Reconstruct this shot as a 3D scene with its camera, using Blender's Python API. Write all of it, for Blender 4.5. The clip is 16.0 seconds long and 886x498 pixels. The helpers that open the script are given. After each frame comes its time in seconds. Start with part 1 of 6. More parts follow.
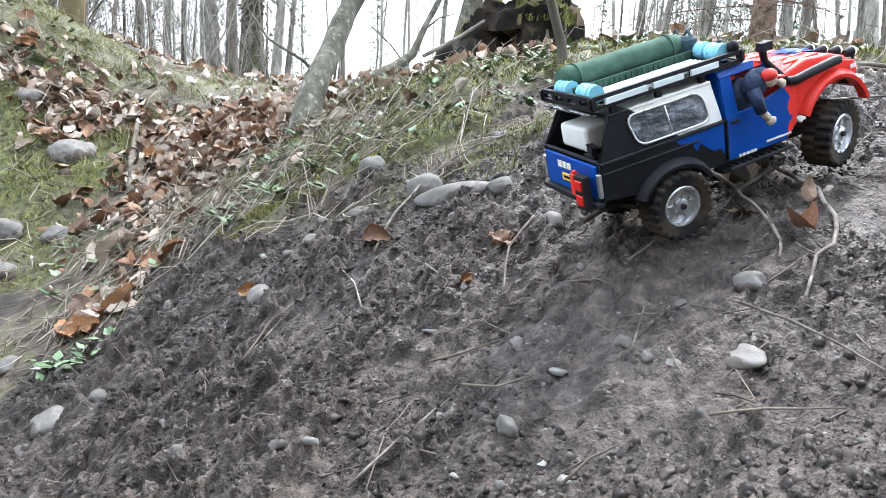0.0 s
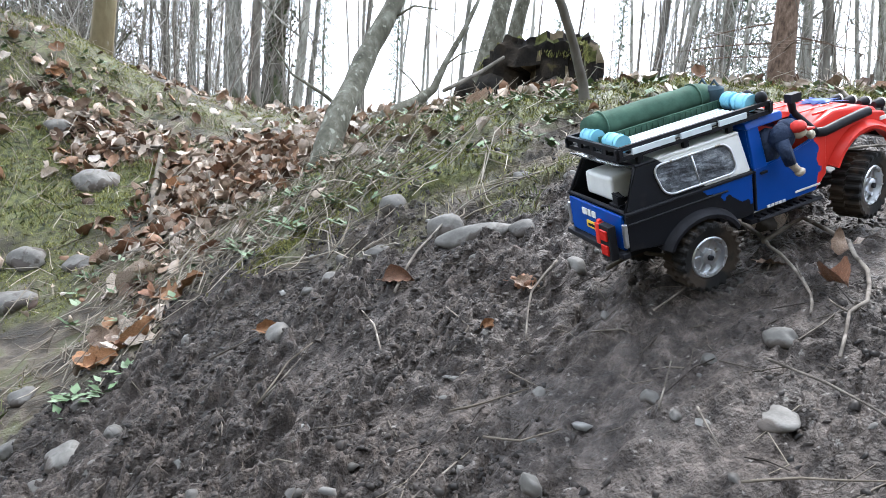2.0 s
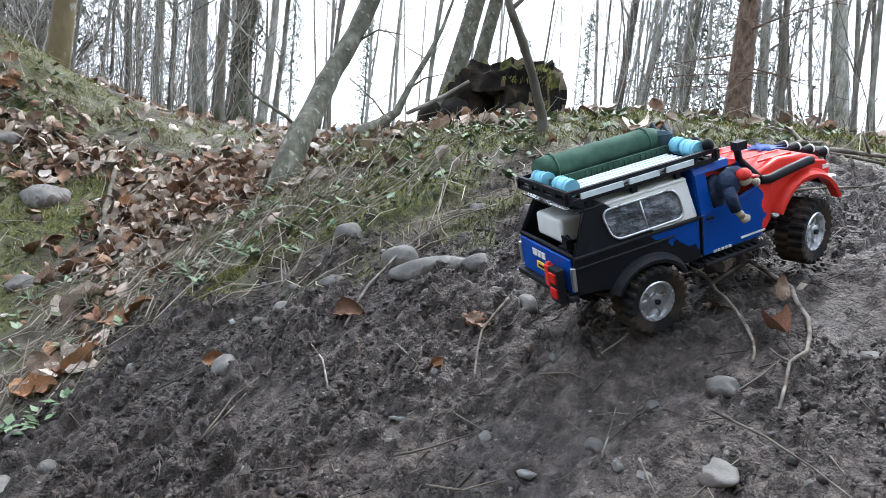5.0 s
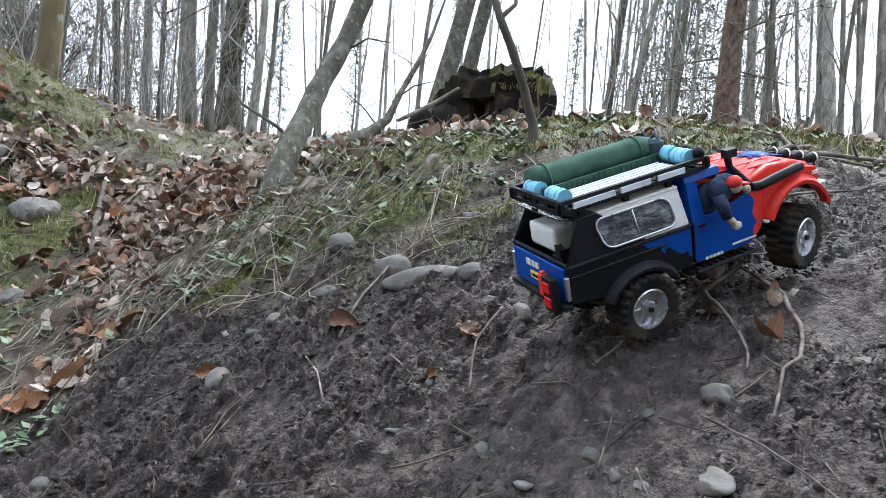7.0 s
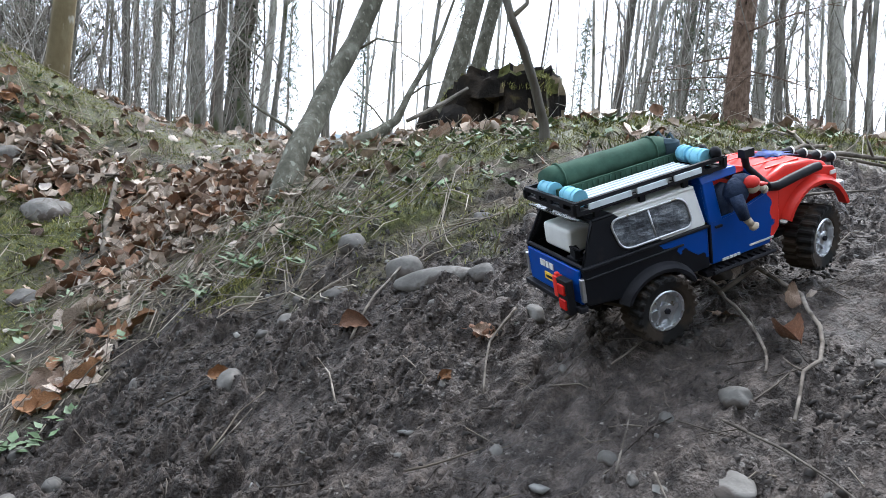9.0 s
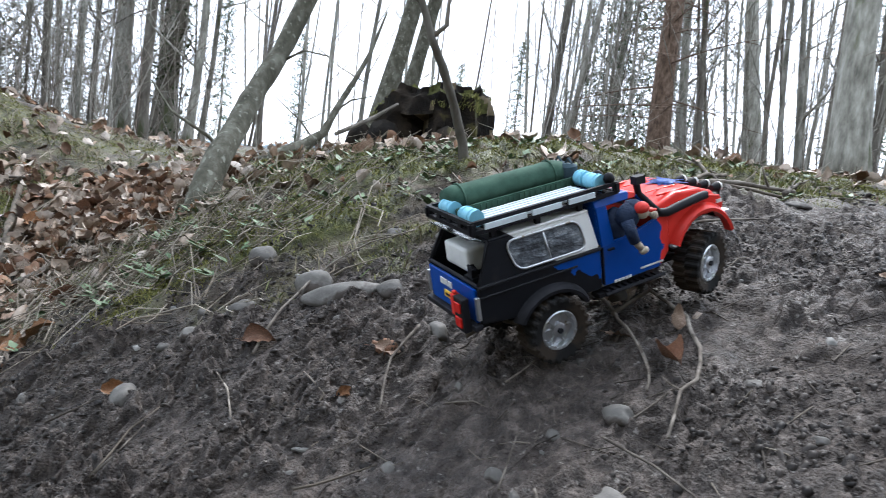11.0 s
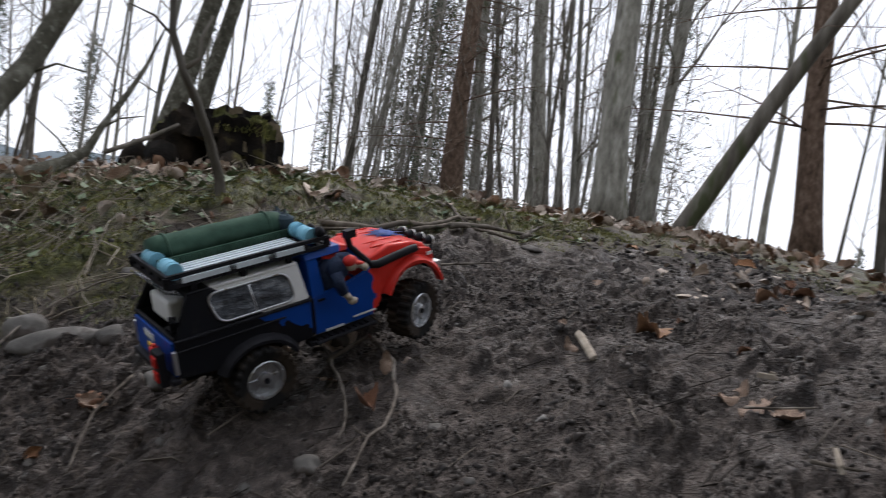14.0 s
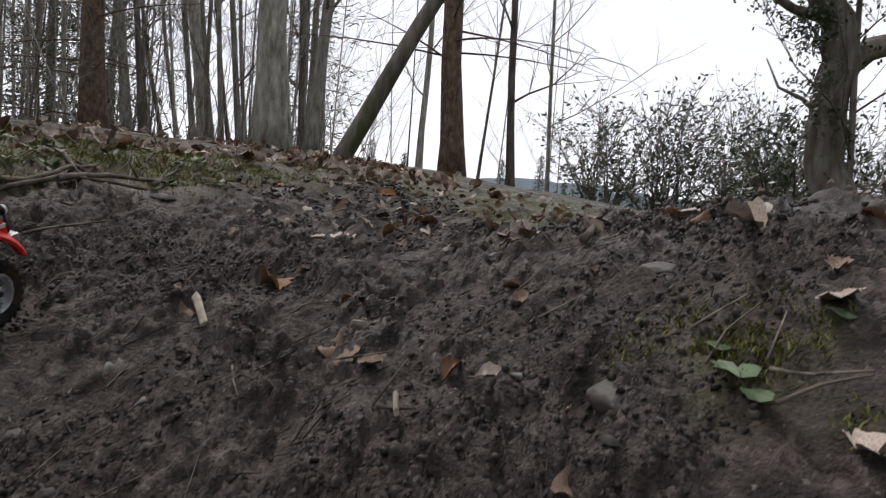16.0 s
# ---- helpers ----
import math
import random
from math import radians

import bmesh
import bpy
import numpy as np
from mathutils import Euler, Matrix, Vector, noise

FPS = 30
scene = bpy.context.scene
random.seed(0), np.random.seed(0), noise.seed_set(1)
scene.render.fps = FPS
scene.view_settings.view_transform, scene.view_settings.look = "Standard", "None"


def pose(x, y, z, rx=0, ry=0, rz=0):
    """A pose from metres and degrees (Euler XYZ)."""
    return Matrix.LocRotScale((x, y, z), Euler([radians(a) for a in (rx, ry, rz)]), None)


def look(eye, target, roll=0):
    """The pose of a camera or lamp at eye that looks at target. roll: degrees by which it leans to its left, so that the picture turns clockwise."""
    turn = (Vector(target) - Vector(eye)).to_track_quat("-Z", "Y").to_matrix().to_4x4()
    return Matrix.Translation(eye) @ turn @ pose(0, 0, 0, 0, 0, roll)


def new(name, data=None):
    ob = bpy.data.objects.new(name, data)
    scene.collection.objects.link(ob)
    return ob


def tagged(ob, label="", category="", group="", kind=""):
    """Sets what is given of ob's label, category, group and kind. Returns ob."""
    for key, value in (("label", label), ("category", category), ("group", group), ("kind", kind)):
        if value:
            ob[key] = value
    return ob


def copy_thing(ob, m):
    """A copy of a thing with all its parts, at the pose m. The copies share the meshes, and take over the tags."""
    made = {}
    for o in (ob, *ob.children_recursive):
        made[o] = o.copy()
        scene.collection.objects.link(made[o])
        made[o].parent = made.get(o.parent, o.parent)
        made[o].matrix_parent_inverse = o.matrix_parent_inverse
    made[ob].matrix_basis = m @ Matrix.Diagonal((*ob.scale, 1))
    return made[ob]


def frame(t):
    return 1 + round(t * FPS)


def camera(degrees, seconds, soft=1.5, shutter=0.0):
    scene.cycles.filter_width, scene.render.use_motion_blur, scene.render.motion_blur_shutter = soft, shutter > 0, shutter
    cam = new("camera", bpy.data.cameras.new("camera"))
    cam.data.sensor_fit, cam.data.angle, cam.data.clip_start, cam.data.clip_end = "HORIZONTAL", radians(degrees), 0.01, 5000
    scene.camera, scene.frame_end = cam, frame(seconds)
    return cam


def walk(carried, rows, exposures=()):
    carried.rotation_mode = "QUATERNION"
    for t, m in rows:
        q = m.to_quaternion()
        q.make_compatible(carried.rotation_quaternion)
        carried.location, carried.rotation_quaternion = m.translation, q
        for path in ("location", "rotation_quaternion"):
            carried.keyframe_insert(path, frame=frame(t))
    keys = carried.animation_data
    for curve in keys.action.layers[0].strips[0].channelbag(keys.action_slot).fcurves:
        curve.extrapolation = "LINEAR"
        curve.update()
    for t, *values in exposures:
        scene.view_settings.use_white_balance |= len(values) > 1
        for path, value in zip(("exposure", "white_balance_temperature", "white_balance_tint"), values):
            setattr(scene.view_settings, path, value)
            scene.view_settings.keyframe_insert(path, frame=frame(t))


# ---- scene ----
cam = camera(66.8, 16.0, soft=0.7, shutter=0.5)
PATH = [  # seconds, eye, target, roll
    (0, (0.007, 0.005, 0.3), (0.016, 1.962, -0.112), 3.2),
    (0.5, (0.007, 0.008, 0.306), (0.007, 1.967, -0.093), 3.4),
    (1, (0.001, 0.009, 0.309), (-0.016, 1.972, -0.076), 3.4),
    (1.5, (-0.002, 0.006, 0.314), (-0.043, 1.976, -0.028), 3.6),
    (2, (-0.002, 0.013, 0.315), (-0.042, 1.985, -0.015), 4.0),
    (2.5, (0.002, 0.019, 0.325), (0.005, 1.995, 0.015), 4.6),
    (3, (0.005, 0.02, 0.327), (0.031, 1.998, 0.032), 4.5),
    (3.5, (0.003, 0.021, 0.324), (0.017, 1.997, 0.016), 4.4),
    (4, (0.006, 0.021, 0.328), (0.038, 1.999, 0.035), 4.9),
    (4.5, (0.012, 0.024, 0.333), (0.068, 2.003, 0.053), 5.6),
    (7, (0.01, 0.025, 0.342), (0.091, 2.007, 0.088), 4.8),
    (7.5, (0.006, 0.025, 0.34), (0.072, 2.007, 0.078), 4.7),
    (8, (0.004, 0.029, 0.338), (0.062, 2.011, 0.078), 4.7),
    (10.3, (0.006, 0.031, 0.347), (0.072, 2.017, 0.125), 4.8),
    (10.5, (0.016, 0.033, 0.344), (0.127, 2.019, 0.135), 5.3),
    (11, (0.037, 0.025, 0.347), (0.286, 2.0, 0.156), 6.8),
    (11.5, (0.043, 0.02, 0.345), (0.345, 1.985, 0.13), 6.9),
    (12, (0.05, 0.02, 0.348), (0.393, 1.982, 0.166), 6.6),
    (12.5, (0.066, 0.014, 0.351), (0.513, 1.957, 0.196), 7.1),
    (13, (0.086, 0.011, 0.358), (0.651, 1.924, 0.218), 7.1),
    (13.5, (0.104, -0.006, 0.376), (0.768, 1.878, 0.286), 7.7),
    (14, (0.124, -0.02, 0.392), (0.901, 1.822, 0.341), 8.6),
    (14.5, (0.148, -0.027, 0.395), (1.175, 1.688, 0.321), 8.4),
    (15, (0.167, -0.038, 0.413), (1.453, 1.49, 0.304), 6.9),
    (15.5, (0.185, -0.054, 0.42), (1.645, 1.297, 0.216), 5.2),
    (16, (0.19, -0.054, 0.437), (1.717, 1.227, 0.274), 5.1),
]
walk(cam, [(t, look(eye, target, roll)) for t, eye, target, roll in PATH],
     exposures=[(0, 2.62, 6120, 11), (2, 2.31, 6080, 11), (4.5, 1.96, 6020, 11), (8, 1.78, 6020, 11), (12.5, 1.42, 6080, 11), (13.5, 0.78, 6400, 14), (14.5, 0.14, 6700, 17), (15, 0.06, 6750, 17), (15.5, 0.12, 6800, 17), (16, 0.15, 6800, 17)])

# ---------------------------------------------------------------- light
world = bpy.data.worlds.new("overcast_sky")
scene.world = world
world.use_nodes = True
wn = world.node_tree.nodes
sky = wn.new("ShaderNodeTexSky")
sky.sky_type, sky.sun_disc = "NISHITA", False
SUN_ELEV, SUN_ROT = radians(54), radians(28)
sky.sun_elevation, sky.sun_rotation = SUN_ELEV, SUN_ROT
sky.air_density, sky.dust_density, sky.ozone_density = 1.0, 1.0, 1.0
pale = wn.new("ShaderNodeHueSaturation")
pale.inputs["Saturation"].default_value = 0.28
world.node_tree.links.new(sky.outputs[0], pale.inputs["Color"])
cloud = wn.new("ShaderNodeMix")  # an even cloud deck in front of the clear sky
cloud.data_type = "RGBA"
cloud.inputs["Factor"].default_value = 0.8
cloud.inputs["B"].default_value = (5.6, 6.2, 6.9, 1)
world.node_tree.links.new(pale.outputs[0], cloud.inputs["A"])
world.node_tree.links.new(cloud.outputs["Result"], wn["Background"].inputs["Color"])
wn["Background"].inputs["Strength"].default_value = 0.15
sun = new("sun", bpy.data.lights.new("sun", "SUN"))
sun.data.energy, sun.data.angle, sun.data.color = 1.5, radians(11), (1.0, 0.96, 0.9)
sun.matrix_world = look((0, 0, 20), Vector((0, 0, 20)) - Vector((math.sin(SUN_ROT) * math.cos(SUN_ELEV), math.cos(SUN_ROT) * math.cos(SUN_ELEV), math.sin(SUN_ELEV))))

# ---------------------------------------------------------------- materials
def material(name, colours, scale=20.0, rough=0.7, bump=0.3, bump_scale=None, metal=0.0, detail=8.0, per_object=0.0, per_island=0.0,
             stretch=(1, 1, 1), spots=None, coat=0.0, spec=0.2, deep=0.0):
    """A procedural surface: two scales of noise between colours, fine relief, and wear spots (colour, scale, amount)."""
    m = bpy.data.materials.new(name)
    m.use_nodes = True
    nt = m.node_tree
    n, link = nt.nodes, nt.links.new
    b = n["Principled BSDF"]
    b.inputs["Roughness"].default_value, b.inputs["Metallic"].default_value = rough, metal
    b.inputs["Coat Weight"].default_value, b.inputs["Specular IOR Level"].default_value = coat, spec
    tc, mp = n.new("ShaderNodeTexCoord"), n.new("ShaderNodeMapping")
    mp.inputs["Scale"].default_value = stretch
    link(tc.outputs["Object"], mp.inputs["Vector"])
    big, ramp = n.new("ShaderNodeTexNoise"), n.new("ShaderNodeValToRGB")
    big.inputs["Scale"].default_value, big.inputs["Detail"].default_value, big.inputs["Roughness"].default_value = scale, detail, 0.62
    link(mp.outputs[0], big.inputs["Vector"])
    link(big.outputs["Fac"], ramp.inputs["Fac"])
    e = ramp.color_ramp.elements
    while len(e) < len(colours):
        e.new(0.5)
    for i, c in enumerate(colours):
        e[i].position, e[i].color = 0.3 + 0.4 * i / max(1, len(colours) - 1), (*c, 1)
    colour = ramp.outputs["Color"]
    if spots:
        sc, st, amount = spots[0], n.new("ShaderNodeTexNoise"), n.new("ShaderNodeMapRange")
        st.inputs["Scale"].default_value, st.inputs["Detail"].default_value = spots[1], 5
        link(mp.outputs[0], st.inputs["Vector"])
        link(st.outputs["Fac"], amount.inputs["Value"])
        amount.inputs["From Min"].default_value, amount.inputs["From Max"].default_value = 0.66 - 0.3 * spots[2], 0.72 - 0.3 * spots[2]
        mix = n.new("ShaderNodeMix")
        mix.data_type = "RGBA"
        link(amount.outputs[0], mix.inputs["Factor"])
        link(colour, mix.inputs["A"])
        mix.inputs["B"].default_value = (*sc, 1)
        colour = mix.outputs["Result"]
    if per_object or per_island:
        rnd = n.new("ShaderNodeObjectInfo").outputs["Random"] if per_object else n.new("ShaderNodeNewGeometry").outputs["Random Per Island"]
        hs, mr = n.new("ShaderNodeHueSaturation"), n.new("ShaderNodeMapRange")
        amt = per_object or per_island
        mr.inputs["To Min"].default_value, mr.inputs["To Max"].default_value = 1 - amt, 1 + amt
        link(rnd, mr.inputs["Value"])
        link(mr.outputs[0], hs.inputs["Value"])
        link(colour, hs.inputs["Color"])
        colour = hs.outputs["Color"]
    link(colour, b.inputs["Base Color"])
    if bump:
        fine, bp = n.new("ShaderNodeTexNoise"), n.new("ShaderNodeBump")
        fine.inputs["Scale"].default_value, fine.inputs["Detail"].default_value = bump_scale or scale * 6, 6
        link(mp.outputs[0], fine.inputs["Vector"])
        link(fine.outputs["Fac"], bp.inputs["Height"])
        bp.inputs["Strength"].default_value, bp.inputs["Distance"].default_value = bump, deep or 0.3 / (bump_scale or scale * 6)
        link(bp.outputs[0], b.inputs["Normal"])
    m["b"] = b.name
    return m


def islands(name, palette, rough=0.7, bump=0.2, scale=60):
    """A surface for loose pieces in one mesh: each island takes its own colour from the palette."""
    m = material(name, [(0.5, 0.5, 0.5), (0.9, 0.9, 0.9)], scale, rough, bump)
    n, link = m.node_tree.nodes, m.node_tree.links.new
    b = n["Principled BSDF"]
    ramp = n.new("ShaderNodeValToRGB")
    ramp.color_ramp.interpolation = "LINEAR"
    e = ramp.color_ramp.elements
    while len(e) < len(palette):
        e.new(0.5)
    for i, c in enumerate(palette):
        e[i].position, e[i].color = i / (len(palette) - 1), (*c, 1)
    link(n.new("ShaderNodeNewGeometry").outputs["Random Per Island"], ramp.inputs["Fac"])
    mix = n.new("ShaderNodeMix")
    mix.data_type, mix.blend_type = "RGBA", "MULTIPLY"
    mix.inputs["Factor"].default_value = 1
    link(ramp.outputs["Color"], mix.inputs["A"])
    link(b.inputs["Base Color"].links[0].from_socket, mix.inputs["B"])
    link(mix.outputs["Result"], b.inputs["Base Color"])
    return m


BARK = material("bark", [(0.06, 0.053, 0.044), (0.14, 0.125, 0.105), (0.24, 0.225, 0.195)], 14, 0.9, 0.6, 60, stretch=(1, 1, 0.25), per_object=0.3, spots=((0.075, 0.085, 0.045), 5, 0.25))
PALE_BARK = material("pale_bark", [(0.10, 0.095, 0.08), (0.25, 0.24, 0.205), (0.42, 0.405, 0.36)], 22, 0.85, 0.8, 50, stretch=(1, 1, 0.3), per_object=0.25, spots=((0.09, 0.10, 0.05), 6, 0.2))
RED_BARK = material("red_bark", [(0.045, 0.03, 0.022), (0.14, 0.094, 0.068), (0.23, 0.17, 0.13)], 34, 0.9, 0.8, 70, stretch=(1, 1, 0.5))
SMOOTH_BARK = material("smooth_bark", [(0.09, 0.07, 0.035), (0.14, 0.11, 0.06), (0.20, 0.17, 0.10)], 10, 0.8, 0.3, 90, stretch=(1, 1, 0.5), spots=((0.28, 0.27, 0.22), 18, 0.15))
LICHEN_BARK = material("lichen_bark", [(0.04, 0.038, 0.026), (0.095, 0.09, 0.068), (0.19, 0.185, 0.15)], 26, 0.85, 0.7, 110, stretch=(1, 1, 0.7), spots=((0.22, 0.22, 0.18), 70, 0.2))
MOSS = islands("moss", [(0.06, 0.066, 0.018), (0.17, 0.18, 0.045), (0.40, 0.395, 0.13), (0.21, 0.18, 0.075)], 0.9, 0)
GRASS = islands("grass_blades", [(0.07, 0.11, 0.035), (0.17, 0.22, 0.08), (0.34, 0.32, 0.16), (0.48, 0.42, 0.28), (0.2, 0.155, 0.10)], 0.7, 0)
NEEDLES = islands("needles", [(0.03, 0.055, 0.028), (0.06, 0.095, 0.05), (0.10, 0.135, 0.075)], 0.7, 0)
IVY_LEAF = islands("ivy_leaves", [(0.02, 0.035, 0.012), (0.045, 0.07, 0.025), (0.08, 0.10, 0.05)], 0.35, 0)
WEED = islands("weed_leaves", [(0.075, 0.13, 0.055), (0.16, 0.235, 0.12), (0.28, 0.35, 0.23)], 0.5, 0.1)
DEAD_LEAF = islands("dead_leaves", [(0.07, 0.045, 0.032), (0.18, 0.10, 0.06), (0.32, 0.175, 0.10), (0.46, 0.355, 0.27), (0.70, 0.61, 0.53), (0.56, 0.46, 0.37), (0.21, 0.13, 0.085)], 0.6, 0.3, 90)
STRAW = islands("dry_stems", [(0.15, 0.12, 0.09), (0.31, 0.26, 0.205), (0.54, 0.48, 0.395), (0.09, 0.072, 0.055)], 0.8, 0.2)
CLOD = islands("mud_clods", [(0.014, 0.0108, 0.009), (0.034, 0.0272, 0.0228), (0.075, 0.0615, 0.053)], 0.5, 0.4, 300)
PEBBLE = islands("pebbles", [(0.04, 0.036, 0.032), (0.08, 0.074, 0.067), (0.12, 0.112, 0.102), (0.30, 0.29, 0.27)], 0.6, 0.2, 80)
STONE = material("stone", [(0.06, 0.055, 0.049), (0.115, 0.107, 0.097), (0.20, 0.19, 0.174)], 24, 0.6, 0.5, 220, per_object=0.35, spots=((0.055, 0.045, 0.038), 22, 0.45))
STICK = material("stick", [(0.06, 0.05, 0.042), (0.14, 0.12, 0.10), (0.26, 0.23, 0.195)], 40, 0.8, 0.5, 300, per_object=0.35, spots=((0.06, 0.05, 0.04), 30, 0.3))
DARK_STICK = material("dark_stick", [(0.04, 0.033, 0.026), (0.09, 0.075, 0.058), (0.15, 0.125, 0.10)], 40, 0.8, 0.5, 300, per_object=0.3)
CHIP = material("split_wood", [(0.18, 0.15, 0.115), (0.32, 0.275, 0.22), (0.46, 0.41, 0.34)], 60, 0.75, 0.4, 400)
ROT = material("rotten_wood", [(0.003, 0.0025, 0.002), (0.009, 0.0072, 0.0055), (0.034, 0.025, 0.017)], 10, 0.95, 1.0, 40, spots=((0.075, 0.066, 0.022), 5, 0.25), spec=0.15)
PALE_ROT = material("pale_rotten_wood", [(0.03, 0.022, 0.013), (0.10, 0.078, 0.048), (0.19, 0.155, 0.10)], 14, 0.9, 0.7, 60)

# ---------------------------------------------------------------- mesh helpers
class Build:
    """Collects pieces of one mesh."""

    def __init__(self):
        self.v, self.f, self.m = [], [], []

    def add(self, verts, faces, mat=0):
        o = len(self.v)
        self.v.extend(verts)
        self.f.extend([tuple(i + o for i in f) for f in faces])
        self.m.extend([mat] * len(faces))

    def tube(self, pts, radii, n=8, mat=0, cap=True, squash=1.0):
        pts = [Vector(p) for p in pts]
        rings, verts, faces = len(pts), [], []
        side = None
        for i, p in enumerate(pts):
            d = (pts[min(i + 1, rings - 1)] - pts[max(i - 1, 0)]).normalized()
            side = (side - d * side.dot(d)) if side else d.orthogonal()
            side.normalize()
            up = d.cross(side)
            for k in range(n):
                a = 2 * math.pi * k / n
                verts.append(tuple(p + (side * math.cos(a) + up * math.sin(a) * squash) * radii[i]))
        for i in range(rings - 1):
            for k in range(n):
                a, b = i * n + k, i * n + (k + 1) % n
                faces.append((a, b, b + n, a + n))
        if cap:
            faces += [tuple(range(n))[::-1], tuple((rings - 1) * n + k for k in range(n))]
        self.add(verts, faces, mat)

    def box(self, c, s, rot=None, mat=0, taper=1.0):
        r = rot or Matrix.Identity(3)
        verts = []
        for z in (-1, 1):
            k = taper if z > 0 else 1.0
            for x, y in ((-1, -1), (1, -1), (1, 1), (-1, 1)):
                verts.append(tuple(Vector(c) + r @ Vector((x * s[0] / 2 * k, y * s[1] / 2 * k, z * s[2] / 2))))
        self.add(verts, [(3, 2, 1, 0), (4, 5, 6, 7), (0, 1, 5, 4), (1, 2, 6, 5), (2, 3, 7, 6), (3, 0, 4, 7)], mat)

    def loft(self, rows, mat=0):
        """Closed solid from rows (x, z, half width): a side profile going round, mirrored in y."""
        n = len(rows)
        verts = [(x, w, z) for x, z, w in rows] + [(x, -w, z) for x, z, w in rows]
        faces = [tuple(range(n)), tuple(range(2 * n - 1, n - 1, -1))]
        faces += [(i, i + n, (i + 1) % n + n, (i + 1) % n) for i in range(n)]
        self.add(verts, faces, mat)

    def slab(self, pts, t, mat=0):
        """A plate: a flat outline given thickness t along its normal."""
        pts = [Vector(p) for p in pts]
        nrm = Vector((0, 0, 0))
        for i in range(len(pts)):
            nrm += (pts[i] - pts[0]).cross(pts[(i + 1) % len(pts)] - pts[0])
        nrm.normalize()
        n = len(pts)
        verts = [tuple(p) for p in pts] + [tuple(p - nrm * t) for p in pts]
        self.add(verts, [tuple(range(n)), tuple(range(2 * n - 1, n - 1, -1))] + [(i, i + n, (i + 1) % n + n, (i + 1) % n) for i in range(n)], mat)

    def lump(self, c, s, rough=0.25, seed=0, rot=None, rings=6, seg=9, mat=0):
        """A rounded, uneven solid."""
        c, r = Vector(c), rot or Matrix.Identity(3)
        verts, faces = [], []
        for i in range(rings + 1):
            th = math.pi * i / rings
            for k in range(seg):
                a = 2 * math.pi * k / seg
                d = Vector((math.sin(th) * math.cos(a), math.sin(th) * math.sin(a), math.cos(th)))
                q = 1 + rough * noise.noise(d * 1.3 + Vector((seed * 3.1, seed * 1.7, 0)))
                verts.append(tuple(c + r @ Vector((d.x * s[0] * q, d.y * s[1] * q, d.z * s[2] * q))))
        for i in range(rings):
            for k in range(seg):
                a, b = i * seg + k, i * seg + (k + 1) % seg
                faces.append((a, a + seg, b + seg, b))
        self.add(verts, faces, mat)

    def mesh(self, name, mats, smooth=True):
        me = bpy.data.meshes.new(name)
        me.from_pydata(self.v, [], self.f)
        for m in mats:
            me.materials.append(m)
        if len(mats) > 1:
            me.polygons.foreach_set("material_index", self.m)
        if smooth:
            me.polygons.foreach_set("use_smooth", [True] * len(me.polygons))
        me.update()
        return me


def part(name, build, mats, parent=None, label="", smooth=True, sharp=None, bevel=0.0):
    """Links a Build as one mesh object under a thing or a part."""
    mats = mats if isinstance(mats, (list, tuple)) else [mats]
    ob = new(name, build.mesh(name, mats, smooth))
    if parent:
        ob.parent = parent
    if bevel:
        bv = ob.modifiers.new("bevel", "BEVEL")
        bv.width, bv.segments, bv.limit_method, bv.angle_limit = bevel, 2, "ANGLE", radians(40)
        ob.modifiers.new("normals", "WEIGHTED_NORMAL")
    if sharp:
        ob.data.set_sharp_from_angle(angle=radians(sharp))
    return tagged(ob, label=label) if label else ob


def value_noise(x, y, seed):
    """Smooth lattice noise in 0..1 over numpy arrays."""
    xi, yi = np.floor(x).astype(np.int64), np.floor(y).astype(np.int64)
    fx, fy = x - xi, y - yi
    fx, fy = fx * fx * (3 - 2 * fx), fy * fy * (3 - 2 * fy)

    def cell(i, j):
        k = (i * 374761393 + j * 668265263 + seed * 974634777) & 0xFFFFFFFF
        k = ((k ^ (k >> 13)) * 1274126177) & 0xFFFFFFFF
        return ((k ^ (k >> 16)) & 0xFFFF) / 65535.0
    a, b, c, d = cell(xi, yi), cell(xi + 1, yi), cell(xi, yi + 1), cell(xi + 1, yi + 1)
    return (a * (1 - fx) + b * fx) * (1 - fy) + (c * (1 - fx) + d * fx) * fy


def cells(x, y, seed):
    """Distance to the nearest of scattered points, one to a unit cell, and that point's own random number."""
    xi, yi = np.floor(x).astype(np.int64), np.floor(y).astype(np.int64)
    best, who = np.full(np.shape(x), 9.0), np.zeros(np.shape(x))
    for i in (-1, 0, 1):
        for j in (-1, 0, 1):
            k = ((xi + i) * 374761393 + (yi + j) * 668265263 + seed * 974634777) & 0xFFFFFFFF
            k = ((k ^ (k >> 13)) * 1274126177) & 0xFFFFFFFF
            k = k ^ (k >> 16)
            px, py = xi + i + (k & 1023) / 1023.0, yi + j + ((k >> 10) & 1023) / 1023.0
            d = np.hypot(x - px, y - py)
            near = d < best
            best, who = np.where(near, d, best), np.where(near, ((k >> 20) & 255) / 255.0, who)
    return np.minimum(best, 1.0), who


def smooth(a, b, x):
    t = np.clip((x - a) / (b - a), 0, 1)
    return t * t * (3 - 2 * t)


# ---------------------------------------------------------------- the lie of the land
SWELLS = [-0.355, 0.137, -0.131, 0.017, 0.209, -0.316, -0.034, -0.175, 0.012, -0.051, 0.154, -0.327, 0.196,
          -0.015, -0.088, -0.315, 0.095, -0.043, 0.047, 0.09, 0.25, -0.162, 0.11, -0.013, -0.084]


